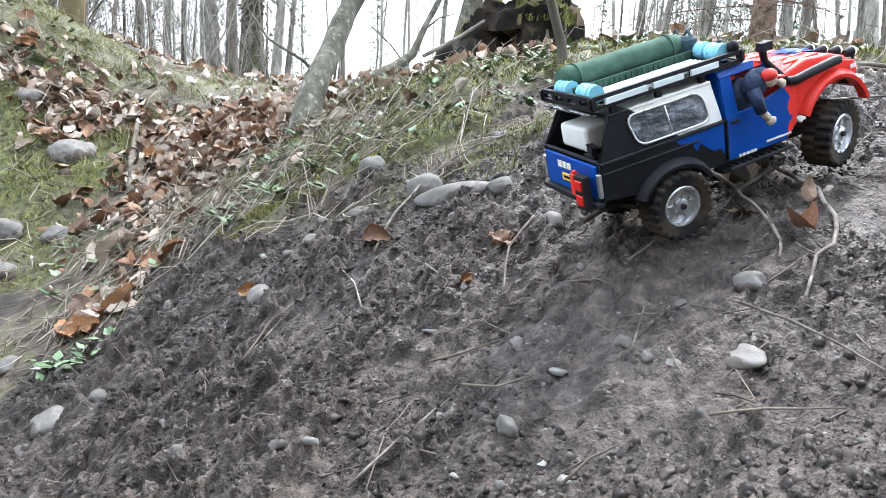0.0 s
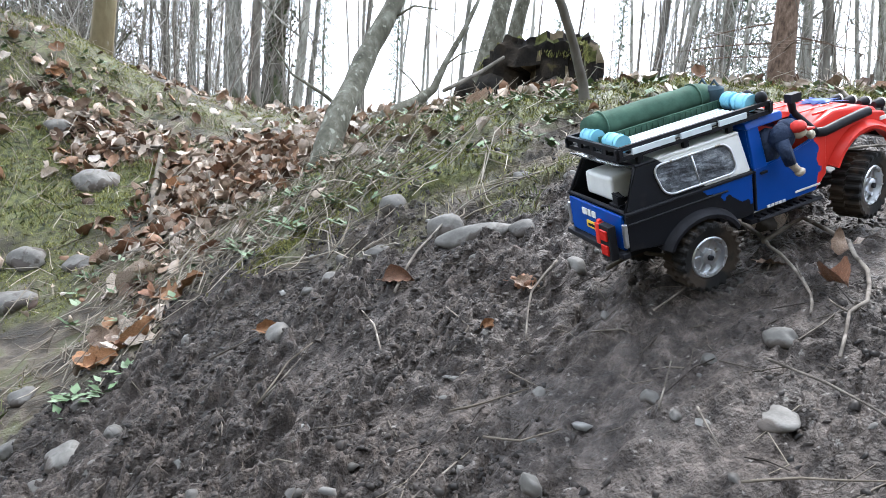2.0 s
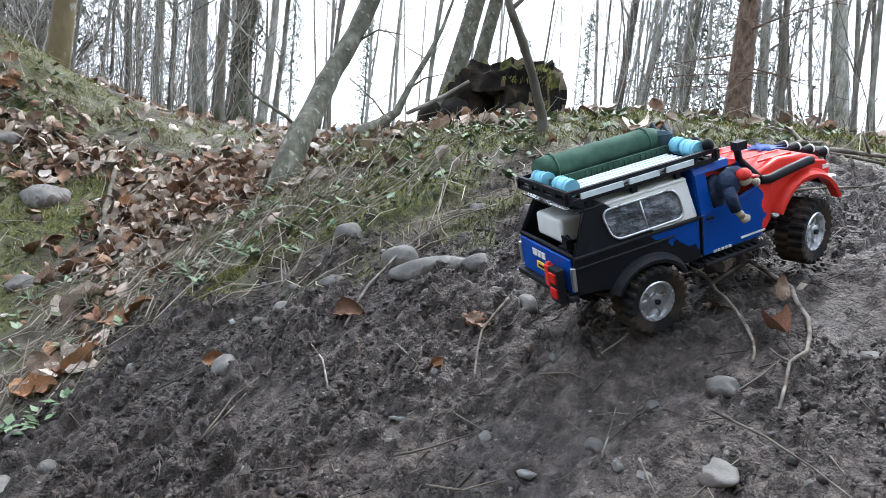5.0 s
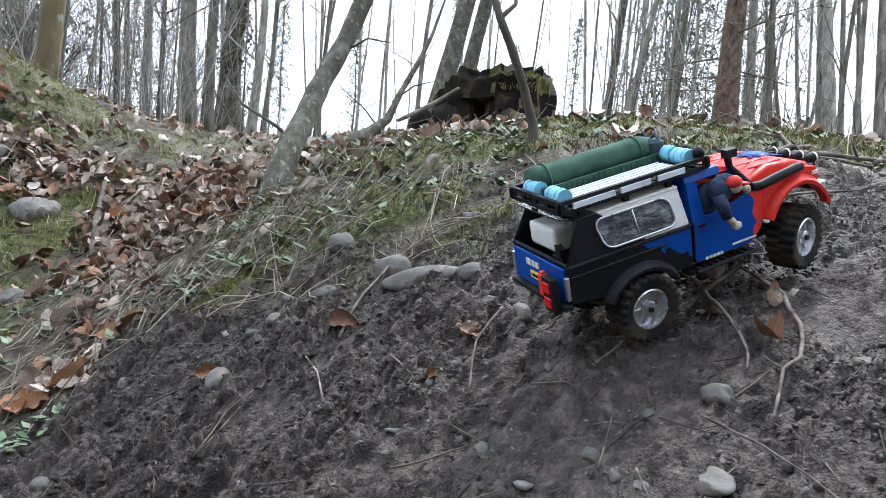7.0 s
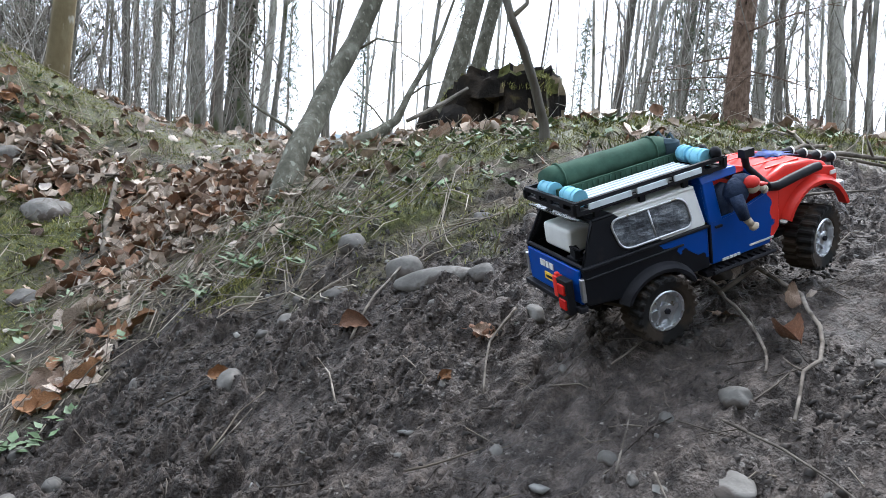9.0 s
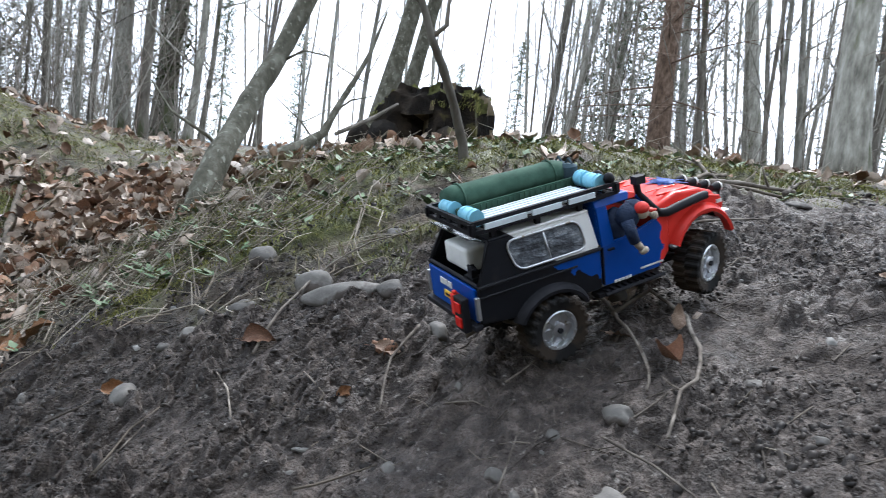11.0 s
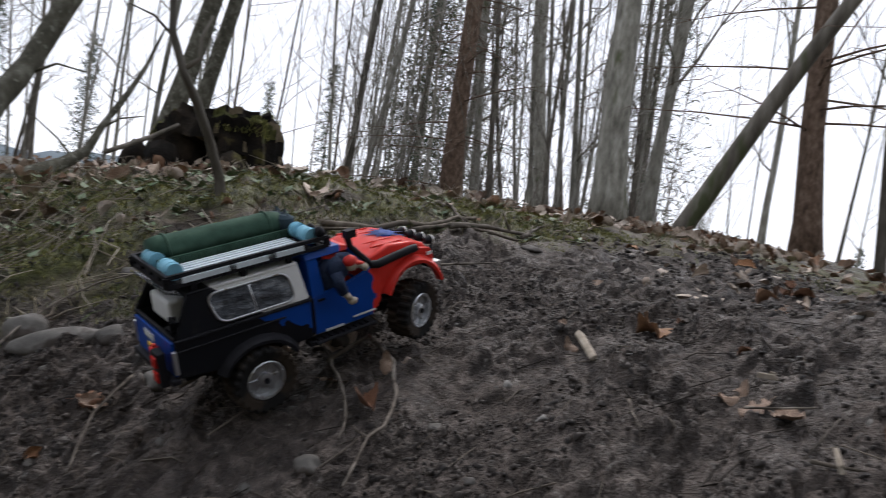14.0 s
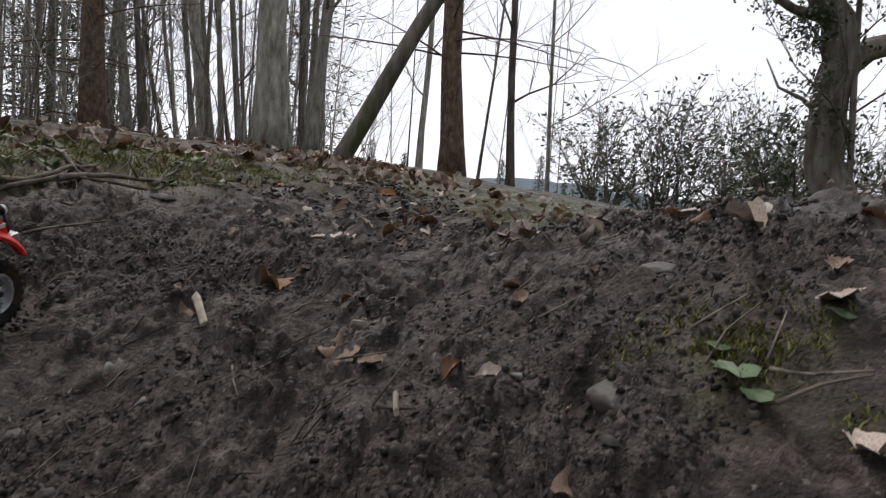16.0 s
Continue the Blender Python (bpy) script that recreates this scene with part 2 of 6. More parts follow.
def land(x, y):
    """The bank's height without its fine relief: a rising hillside with broad swells and hollows."""
    x, y = np.asarray(x, float), np.asarray(y, float)
    z = 0.2 + 0.138 * np.tanh(x) - 0.036 * np.tanh(y / 1.5) + 0.43 * np.tanh(y / 4)
    k = 0
    for cy in (0, 0.55, 1.1, 1.65, 2.4):
        for cx in (-1.3, -0.7, -0.1, 0.5, 1.1):
            z = z + SWELLS[k] * np.exp(-((x - cx) ** 2 + (y - cy) ** 2) / (2 * 0.52 ** 2))
            k += 1
    z = z + 0.30 * np.exp(-((x + 1.75) / 0.45) ** 2 - ((y - 2.35) / 0.45) ** 2)  # the mossy knoll
    z = z + 4.5 * smooth(-1.2, -7.0, y)  # unseen rise added behind the camera to cut light from the back
    r = np.hypot(x, y)
    return z - 7.0 * smooth(11, 70, r) - 0.5 * smooth(2.2, 7, x - 0.55 * y)


def cover(x, y):
    """How far moss, litter and grass cover the mud: 0 bare, 1 covered."""
    x, y = np.asarray(x, float), np.asarray(y, float)
    edge = np.interp(x, [-0.49, -0.26, -0.02, 0.1, 0.41, 0.58, 0.72, 1.43, 3], [1.22, 1.12, 1.09, 1.07, 1.1, 1.2, 1.2, 1.4, 1.8])
    n = value_noise(x * 9, y * 9, 5) * 0.6 + value_noise(x * 27, y * 27, 6) * 0.4 - 0.5
    a = smooth(-0.07, 0.09, y - edge + n * 0.3)
    b = smooth(-0.08, 0.08, np.interp(y, [0.85, 1.1, 1.3], [-0.76, -0.60, -0.49]) - x + n * 0.3)
    c = smooth(0.0, 0.1, 0.075 - np.hypot((x - 0.665) * 1.0, (y - 0.05) * 0.7) + n * 0.14)
    d = smooth(0.0, 0.25, x - 1.25 - 0.2 * y + n * 0.4)
    e = smooth(0.25, 0.9, -y + n * 0.3)
    return np.maximum.reduce([a, b, c, d, e])


MOSS_BEDS = [(-1.12, 1.81, 0.22, 0.12), (-1.3, 1.98, 0.15, 0.15), (-0.97, 1.98, 0.10, 0.06), (-1.2, 2.24, 0.15, 0.08), (-0.3, 1.19, 0.09, 0.045), (-0.23, 1.7, 0.09, 0.08), (-0.84, 2.75, 0.2, 0.2),
             (0.21, 1.35, 0.13, 0.08), (0.31, 1.14, 0.1, 0.045), (0.52, 1.28, 0.12, 0.07), (0.0, 1.18, 0.11, 0.05), (-0.1, 1.16, 0.08, 0.04), (0.75, 1.38, 0.16, 0.07), (-1.5, 2.5, 0.3, 0.12), (-1.3, 2.5, 0.12, 0.08), (-0.45, 2.1, 0.15, 0.1), (-0.48, 1.45, 0.06, 0.06), (0.05, 1.42, 0.16, 0.1), (-0.12, 1.28, 0.1, 0.05), (0.4, 1.5, 0.14, 0.1), (-0.25, 1.32, 0.12, 0.06), (-0.05, 1.55, 0.15, 0.08), (-0.36, 1.5, 0.1, 0.07), (-1.55, 2.2, 0.16, 0.12), (-1.3, 2.4, 0.14, 0.06)]


def moss_bed(x, y):
    """Cushions of moss: 0 none, 1 thick."""
    x, y = np.asarray(x, float), np.asarray(y, float)
    n = value_noise(x * 17, y * 17, 24) * 0.6 + value_noise(x * 45, y * 45, 25) * 0.4
    s = sum(np.exp(-(((x - px) / sx) ** 2 + ((y - py) / sy) ** 2)) for px, py, sx, sy in MOSS_BEDS)
    return smooth(0.35, 0.75, s * 0.95 + (n - 0.5) * 1.0)


def moss_keep(x, y):
    n = value_noise(x * 4.3, y * 4.3, 21) * 0.55 + value_noise(x * 13, y * 13, 22) * 0.45
    return cover(x, y) * np.clip(smooth(0.47, 0.63, n) * 0.8 + moss_bed(x, y), 0, 1) * smooth(3.4, 2.0, y)


def dome(f, r):
    return np.sqrt(np.clip(1 - (f / r) ** 2, 0, 1))


def relief(x, y):
    """Clods, footmarks and crumbs of the wet mud, softer under the moss."""
    x, y = np.asarray(x, float), np.asarray(y, float)
    wx, wy = value_noise(x * 70, y * 70, 18) - 0.5, value_noise(x * 70 + 9, y * 70, 19) - 0.5
    u, v = x * 0.8 + y * 0.6 + 0.010 * wx, -x * 0.6 + y * 0.8 + 0.010 * wy
    p, q = x + 0.008 * wx, y + 0.008 * wy
    a = value_noise(u * 9, v * 14, 1) - 0.5
    b = np.abs(value_noise(u * 26, v * 40, 2) - 0.5)
    c = np.abs(value_noise(x * 75 + a, y * 75, 3) - 0.5)
    d = value_noise(x * 170, y * 170, 4) - 0.5
    k = cover(x, y)
    flat = smooth(0.34, 0.7, value_noise(x * 3.1 + 4, y * 3.1, 8) * 0.6 + 0.4 * smooth(-0.1, 0.35, x - 0.35 * (y - 0.5)))
    flat = flat * smooth(0.62, 0.42, x)
    piled = smooth(0.36, 0.62, value_noise(u * 9, v * 15, 16) * 0.55 + value_noise(u * 30, v * 43, 17) * 0.45) * (1 - 0.35 * flat)
    rough = (1.1 - 0.3 * flat) * (1 - 0.3 * smooth(0.46, 0.66, x))
    near = smooth(4.5, 2.0, np.hypot(x, y))
    f0, r0 = cells(u * 12 + a, v * 19, 14)
    f1, r1 = cells(u * 26 + a, v * 36, 11)
    f3, r3 = cells(p * 145, q * 145 + a, 13)
    grit = value_noise(p * 165, q * 165, 28)
    n1 = 0.46 * value_noise(u * 30, v * 52, 26) + 0.32 * value_noise(u * 66, v * 100, 27) + 0.22 * grit
    n2 = 0.55 * value_noise(u * 82, v * 118, 29) + 0.45 * value_noise(p * 160 + 5, q * 160, 30)
    soft = 1 - 0.45 * k
    lumps = (0.015 * dome(f0, 0.3 + 0.35 * r0) * smooth(0.4, 0.6, r0) * smooth(0.30, 0.55, x)
             + 0.004 * dome(f1, 0.28 + 0.34 * r1) * smooth(0.35, 0.6, r1) * (0.2 + 0.8 * piled)
             + (0.013 * smooth(0.45, 0.56, n1) + 0.006 * smooth(0.59, 0.68, n1)) * (0.3 + 0.7 * piled)
             + 0.0075 * smooth(0.46, 0.60, n2) * (0.35 + 0.65 * piled)
             + 0.0012 * dome(f3, 0.3 + 0.32 * r3) * smooth(0.3, 0.5, r3))
    return (0.016 * moss_bed(x, y) * (0.4 + value_noise(x * 21, y * 21, 23))
            + near * (0.022 * a - 0.012 + soft * rough * (lumps + 0.010 * (b - 0.2) + 0.005 * (c - 0.2) + 0.002 * d))
            + 0.035 * (value_noise(x * 7, y * 7, 33) + 0.5 * value_noise(x * 19, y * 19, 34) - 0.75) * smooth(-0.7, -1.1, x) * smooth(1.8, 2.1, y)
            + 0.05 * (value_noise(x * 1.7, y * 1.7, 9) - 0.5) * smooth(1.6, 3.0, y))


def slope(x, y, e=0.02):
    gx, gy = (land(x + e, y) - land(x - e, y)) / (2 * e), (land(x, y + e) - land(x, y - e)) / (2 * e)
    return Vector((-float(gx), -float(gy), 1)).normalized()


def axis(lo, hi, step, far, grow=1.09):
    mid = list(np.arange(lo, hi, step))
    up, d, x = [], step, hi
    while x < far:
        up.append(x)
        d *= grow
        x += d
    dn, d, x = [], step, lo
    while x > -far:
        d *= grow
        x -= d
        dn.append(x)
    return np.array(dn[::-1] + mid + up)


def mud_material():
    m = material("wet_mud", [(0.011, 0.0084, 0.007), (0.044, 0.0346, 0.0292), (0.125, 0.102, 0.088)], 42, 0.5, 0.8, 330, detail=14.0, spots=((0.17, 0.155, 0.14), 130, 0.06), deep=0.0055, spec=0.25)
    n, link = m.node_tree.nodes, m.node_tree.links.new
    b = n["Principled BSDF"]
    mud_colour = b.inputs["Base Color"].links[0].from_socket
    n["Noise Texture"].inputs["Roughness"].default_value = 0.8
    grain = n["Color Ramp"].color_ramp.elements
    grain[0].position, grain[1].position, grain[2].position = 0.36, 0.5, 0.64
    tc = n.new("ShaderNodeTexCoord")
    litter, ramp = n.new("ShaderNodeTexNoise"), n.new("ShaderNodeValToRGB")
    litter.inputs["Scale"].default_value, litter.inputs["Detail"].default_value = 14, 9
    link(tc.outputs["Object"], litter.inputs["Vector"])
    link(litter.outputs["Fac"], ramp.inputs["Fac"])
    e = ramp.color_ramp.elements
    for p, c in ((0.46, (0.05, 0.039, 0.028)), (0.53, (0.10, 0.08, 0.058)), (0.61, (0.085, 0.083, 0.04))):
        x = e.new(p)
        x.color = (*c, 1)
    e[0].position, e[0].color = 0.36, (0.022, 0.017, 0.012, 1)
    e[-1].position, e[-1].color = 0.7, (0.10, 0.09, 0.06, 1)
    at = n.new("ShaderNodeAttribute")
    at.attribute_name = "cover"
    mix, rg = n.new("ShaderNodeMix"), n.new("ShaderNodeMapRange")
    mix.data_type = "RGBA"
    link(at.outputs["Fac"], mix.inputs["Factor"])
    link(mud_colour, mix.inputs["A"])
    link(ramp.outputs["Color"], mix.inputs["B"])
    mo, green, gn, gr = n.new("ShaderNodeAttribute"), n.new("ShaderNodeMix"), n.new("ShaderNodeTexNoise"), n.new("ShaderNodeValToRGB")
    mo.attribute_name = "moss"
    green.data_type = "RGBA"
    gn.inputs["Scale"].default_value, gn.inputs["Detail"].default_value = 60, 8
    link(tc.outputs["Object"], gn.inputs["Vector"])
    link(gn.outputs["Fac"], gr.inputs["Fac"])
    gr.color_ramp.elements[0].position, gr.color_ramp.elements[0].color = 0.35, (0.018, 0.022, 0.006, 1)
    gr.color_ramp.elements[1].position, gr.color_ramp.elements[1].color = 0.65, (0.115, 0.12, 0.036, 1)
    link(mo.outputs["Fac"], green.inputs["Factor"])
    link(mix.outputs["Result"], green.inputs["A"])
    link(gr.outputs["Color"], green.inputs["B"])
    link(green.outputs["Result"], b.inputs["Base Color"])
    wet = n.new("ShaderNodeTexNoise")
    wet.inputs["Scale"].default_value, wet.inputs["Detail"].default_value = 11, 7
    link(tc.outputs["Object"], wet.inputs["Vector"])
    link(wet.outputs["Fac"], rg.inputs["Value"])
    rg.inputs["From Min"].default_value, rg.inputs["From Max"].default_value = 0.35, 0.65
    rg.inputs["To Min"].default_value, rg.inputs["To Max"].default_value = 0.36, 0.8
    link(rg.outputs[0], b.inputs["Roughness"])
    return m


gx, gy = axis(-0.52, 0.84, 0.0024, 420, 1.08), axis(0.08, 1.1, 0.0024, 420, 1.08)
GX, GY = np.meshgrid(gx, gy)
GZ = land(GX, GY) + relief(GX, GY)
nx, ny = len(gx), len(gy)
me = bpy.data.meshes.new("ground")
me.vertices.add(nx * ny)
me.vertices.foreach_set("co", np.stack([GX, GY, GZ], -1).astype(np.float32).ravel())
ii = (np.arange(ny - 1)[:, None] * nx + np.arange(nx - 1)[None, :]).ravel()
quads = np.stack([ii, ii + 1, ii + nx + 1, ii + nx], -1)
me.loops.add(quads.size)
me.loops.foreach_set("vertex_index", quads.ravel().astype(np.int32))
me.polygons.add(len(quads))
me.polygons.foreach_set("loop_start", np.arange(0, quads.size, 4, dtype=np.int32))
me.polygons.foreach_set("use_smooth", np.ones(len(quads), bool))
me.update(calc_edges=True)
me.attributes.new("cover", "FLOAT", "POINT").data.foreach_set("value", cover(GX, GY).astype(np.float32).ravel())
me.attributes.new("moss", "FLOAT", "POINT").data.foreach_set("value", moss_keep(GX, GY).astype(np.float32).ravel())
me.materials.append(mud_material())
tagged(new("ground", me), "wet brown mud bank with moss and leaf litter above", "ground", kind="structure")

def ground_z(x, y):
    """Height of the built ground sheet."""
    i, j = min(max(int(np.searchsorted(gx, x)) - 1, 0), nx - 2), min(max(int(np.searchsorted(gy, y)) - 1, 0), ny - 2)
    p, q = (x - gx[i]) / (gx[i + 1] - gx[i]), (y - gy[j]) / (gy[j + 1] - gy[j])
    return float((GZ[j, i] * (1 - p) + GZ[j, i + 1] * p) * (1 - q) + (GZ[j + 1, i] * (1 - p) + GZ[j + 1, i + 1] * p) * q)


# the lake beyond the wood
lake = Build()
lake.add([(410 * math.sin(radians(6 * k)), 410 * math.cos(radians(6 * k)), -1.25) for k in range(60)], [tuple(range(59, -1, -1))])
LAKE = material("lake_water", [(0.03, 0.04, 0.045), (0.05, 0.06, 0.065)], 0.3, 0.12, 0.25, 2.0)
tagged(part("water", lake, LAKE), "pale still lake beyond the trees", "water", kind="structure")

# a wooded shore far off, all round, with distance haze put into its colour
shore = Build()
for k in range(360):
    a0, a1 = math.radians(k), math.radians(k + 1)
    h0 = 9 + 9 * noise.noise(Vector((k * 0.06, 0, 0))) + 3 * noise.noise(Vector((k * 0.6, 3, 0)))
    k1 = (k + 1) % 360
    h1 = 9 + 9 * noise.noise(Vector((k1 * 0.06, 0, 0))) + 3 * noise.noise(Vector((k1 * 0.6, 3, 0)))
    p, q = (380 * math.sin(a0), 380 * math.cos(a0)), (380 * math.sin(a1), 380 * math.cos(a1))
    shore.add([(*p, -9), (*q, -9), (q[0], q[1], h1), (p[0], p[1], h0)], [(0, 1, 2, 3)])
FAR = material("hazed_far_woods", [(0.30, 0.36, 0.40), (0.42, 0.47, 0.50)], 0.1, 1.0, 0)
tagged(part("backdrop", shore, FAR), "wooded shore in the far distance, coloured pale blue-grey for haze", "backdrop", kind="structure")

# ---------------------------------------------------------------- trees
def tree(kind, x, y, lx, ly, r, seed):
    """A standing tree: Empty at its foot, trunk and crown as parts. lx, ly: lean per metre of height."""
    rng = random.Random(seed)
    z0 = ground_z(x, y)
    r *= {"pole": 0.86, "spruce": 0.78, "beech": 0.74, "ivy": 0.9}.get(kind, 1)
    names = {"pole": "tree", "ivy": "ivy_clad_tree", "beech": "beech_tree", "spruce": "spruce_tree", "log": "fallen_tree", "fir": "fir_tree"}
    root = new(names[kind])
    root.location = (x, y, z0)
    height = {"pole": min(14, max(5, 5 + r * 80)), "ivy": 9, "beech": 12, "spruce": 12, "log": 4.5, "fir": 9}[kind]
    n = 14
    trunk, pts, radii = Build(), [], []
    wob = 0.18 * r ** 0.5
    for i in range(n + 1):
        s = i / n
        h = -0.15 + (height + 0.15) * s ** 1.3
        w = wob * min(1, h) if h > 0 else 0
        px = lx * h * (1 - 0.25 * s if kind != "log" else 1) + w * noise.noise(Vector((seed * 1.3, h * 0.7, 0)))
        py = ly * h * (1 - 0.25 * s if kind != "log" else 1) + w * noise.noise(Vector((seed * 1.3, h * 0.7, 9)))
        pts.append(Vector((px, py, h)))
        flare = 1 + (0.3 if seed == 0 else 0.55) * math.exp(-max(h, 0) / (2.2 * r + 0.02)) * (kind != "log")
        radii.append(max(0.004, r * flare * (1 - 0.8 * s)))
    trunk.tube(pts, radii, 12 if r > 0.05 else 7)
    bark = {"pole": LICHEN_BARK if seed in (13, 14) else BARK if seed % 3 == 0 else PALE_BARK, "ivy": BARK, "beech": PALE_BARK, "spruce": RED_BARK, "log": BARK, "fir": BARK}[kind]
    part("trunk", trunk, SMOOTH_BARK if seed == 0 else bark, root)

    def at(s):
        k = min(n - 1, int(s * n))
        return pts[k].lerp(pts[k + 1], s * n - k), radii[k]
    crown, leaves = Build(), Build()
    if kind in ("pole", "beech", "ivy"):
        for j in range(rng.randint(9, 15)):
            s = rng.uniform(0.16 if kind == "pole" else 0.4, 0.97)
            p, rr = at(s)
            a, ln = rng.uniform(0, 6.283), rng.uniform(0.5, 1.6) * (1.2 - s)
            d = Vector((math.cos(a), math.sin(a), rng.uniform(0.3, 1.3))).normalized()
            bp = [p]
            for q in range(4):
                d = (d + Vector((rng.uniform(-0.3, 0.3), rng.uniform(-0.3, 0.3), rng.uniform(-0.05, 0.3)))).normalized()
                bp.append(bp[-1] + d * ln / 4)
            br = max(0.003, min(0.35 * rr, 0.02))
            crown.tube(bp, [br * (1 - 0.2 * q) for q in range(5)], 5)
            for q in range(1, 5):
                for _ in range(2):
                    e = (d + Vector((rng.uniform(-1, 1), rng.uniform(-1, 1), rng.uniform(-0.4, 0.9)))).normalized()
                    t0 = bp[q]
                    t1 = t0 + e * ln * 0.25
                    t2 = t1 + (e + Vector((rng.uniform(-0.5, 0.5), rng.uniform(-0.5, 0.5), 0.2))).normalized() * ln * 0.2
                    crown.tube([t0, t1, t2], [br * 0.4, br * 0.28, br * 0.12], 3, cap=False)
    if kind == "spruce":
        for j in range(64):
            s = rng.uniform(0.22 if seed == 38 else 0.08, 0.95) ** 1.3
            p, rr = at(s)
            a, ln = rng.uniform(0, 6.283), rng.uniform(0.3, 1.2) * (1.9 if seed == 38 else 1)
            d = Vector((math.cos(a), math.sin(a), rng.uniform(-0.1, 0.25)))
            bp = [p + d * ln * q / 4 - Vector((0, 0, 0.12 * (q / 4) ** 2 * ln)) for q in range(5)]
            crown.tube(bp, [0.009 * (1 - 0.22 * q) for q in range(5)], 4)
            for q in range(1, 5):
                for sgn in (-1, 1):
                    e = Vector((-d.y * sgn, d.x * sgn, -0.2)) + d * 0.5
                    crown.tube([bp[q], bp[q] + e * 0.13, bp[q] + e * 0.22 - Vector((0, 0, 0.04))], [0.003, 0.0022, 0.001], 3, cap=False)
    if kind == "fir":
        for j in range(110):
            s = 0.1 + 0.88 * (j / 110)
            p, rr = at(s)
            a = j * 2.4 + rng.uniform(-0.3, 0.3)
            ln = (1 - s) * 1.5 + 0.15
            d = Vector((math.cos(a), math.sin(a), -0.22))
            bp = [p + d * ln * q / 4 for q in range(5)]
            crown.tube(bp, [0.012 * (1 - 0.22 * q) for q in range(5)], 3)
            for q in range(30):
                c = p + d * ln * rng.uniform(0.15, 1.0) + Vector((rng.gauss(0, 0.07), rng.gauss(0, 0.07), rng.uniform(-0.14, 0.04)))
                e = Vector((rng.uniform(-1, 1), rng.uniform(-1, 1), rng.uniform(-1.2, 0.3))).normalized() * rng.uniform(0.08, 0.2)
                f = e.orthogonal().normalized() * 0.011
                leaves.add([tuple(c - f), tuple(c + f), tuple(c + e * 0.6 + f * 1.4), tuple(c + e), tuple(c + e * 0.6 - f * 1.4)], [(0, 1, 2, 3, 4)])
    if kind == "ivy":
        p, rr = at(0.16)
        limb = [p, p + Vector((0.12, -0.28, 0.18)), p + Vector((0.25, -0.55, 0.5)), p + Vector((0.3, -0.7, 1.1)), p + Vector((0.4, -1.0, 1.9))]
        fork = Build()
        fork.tube(limb, [rr * 0.7, rr * 0.6, rr * 0.5, rr * 0.4, rr * 0.25], 10)
        part("limb", fork, bark, root)
        for j in range(900):
            k = rng.random() * 3.99
            c = limb[int(k)].lerp(limb[int(k) + 1], k % 1) + Vector((rng.gauss(0, 1), rng.gauss(0, 1), rng.gauss(0, 1))).normalized() * (rr * 0.5 + rng.random() ** 2 * 0.15)
            u = Vector((rng.uniform(-1, 1), rng.uniform(-1, 1), rng.uniform(-1, 1))).normalized() * rng.uniform(0.018, 0.034)
            w = u.orthogonal().normalized() * u.length * 0.8
            leaves.add([tuple(c), tuple(c + u * 0.5 + w * 0.7), tuple(c + u * 1.3), tuple(c + u * 0.5 - w * 0.7)], [(0, 1, 2, 3)])
        for j in range(2600):
            s = rng.random() ** 0.9 * 0.9
            p, rr = at(s)
            a = rng.uniform(0, 6.283)
            d = Vector((math.cos(a), math.sin(a), rng.uniform(-0.2, 0.2)))
            c = p + d * (rr + rng.random() ** 2 * 0.14)
            u = Vector((rng.uniform(-1, 1), rng.uniform(-1, 1), rng.uniform(-1, 1))).normalized() * rng.uniform(0.018, 0.034)
            w = u.cross(d).normalized() * u.length * 0.8
            leaves.add([tuple(c), tuple(c + u * 0.5 + w * 0.7), tuple(c + u * 1.3), tuple(c + u * 0.5 - w * 0.7)], [(0, 1, 2, 3)])
    if crown.v:
        part("crown", crown, bark, root, "bare twigs")
    if leaves.v:
        part("foliage", leaves, NEEDLES if kind == "fir" else IVY_LEAF, root, "dark green needles" if kind == "fir" else "dark glossy ivy leaves")
    label = {"pole": "slender bare woodland tree with grey-brown bark", "ivy": "bare tree with its trunk wrapped in ivy", "beech": "thick smooth grey beech trunk with bare limbs",
             "spruce": "tall spruce with reddish scaly bark and dead twigs", "log": "leaning bare trunk propped among other trees", "fir": "dark green conifer behind the bare trees"}[kind]
    return tagged(root, label, "tree", "woodland trees")


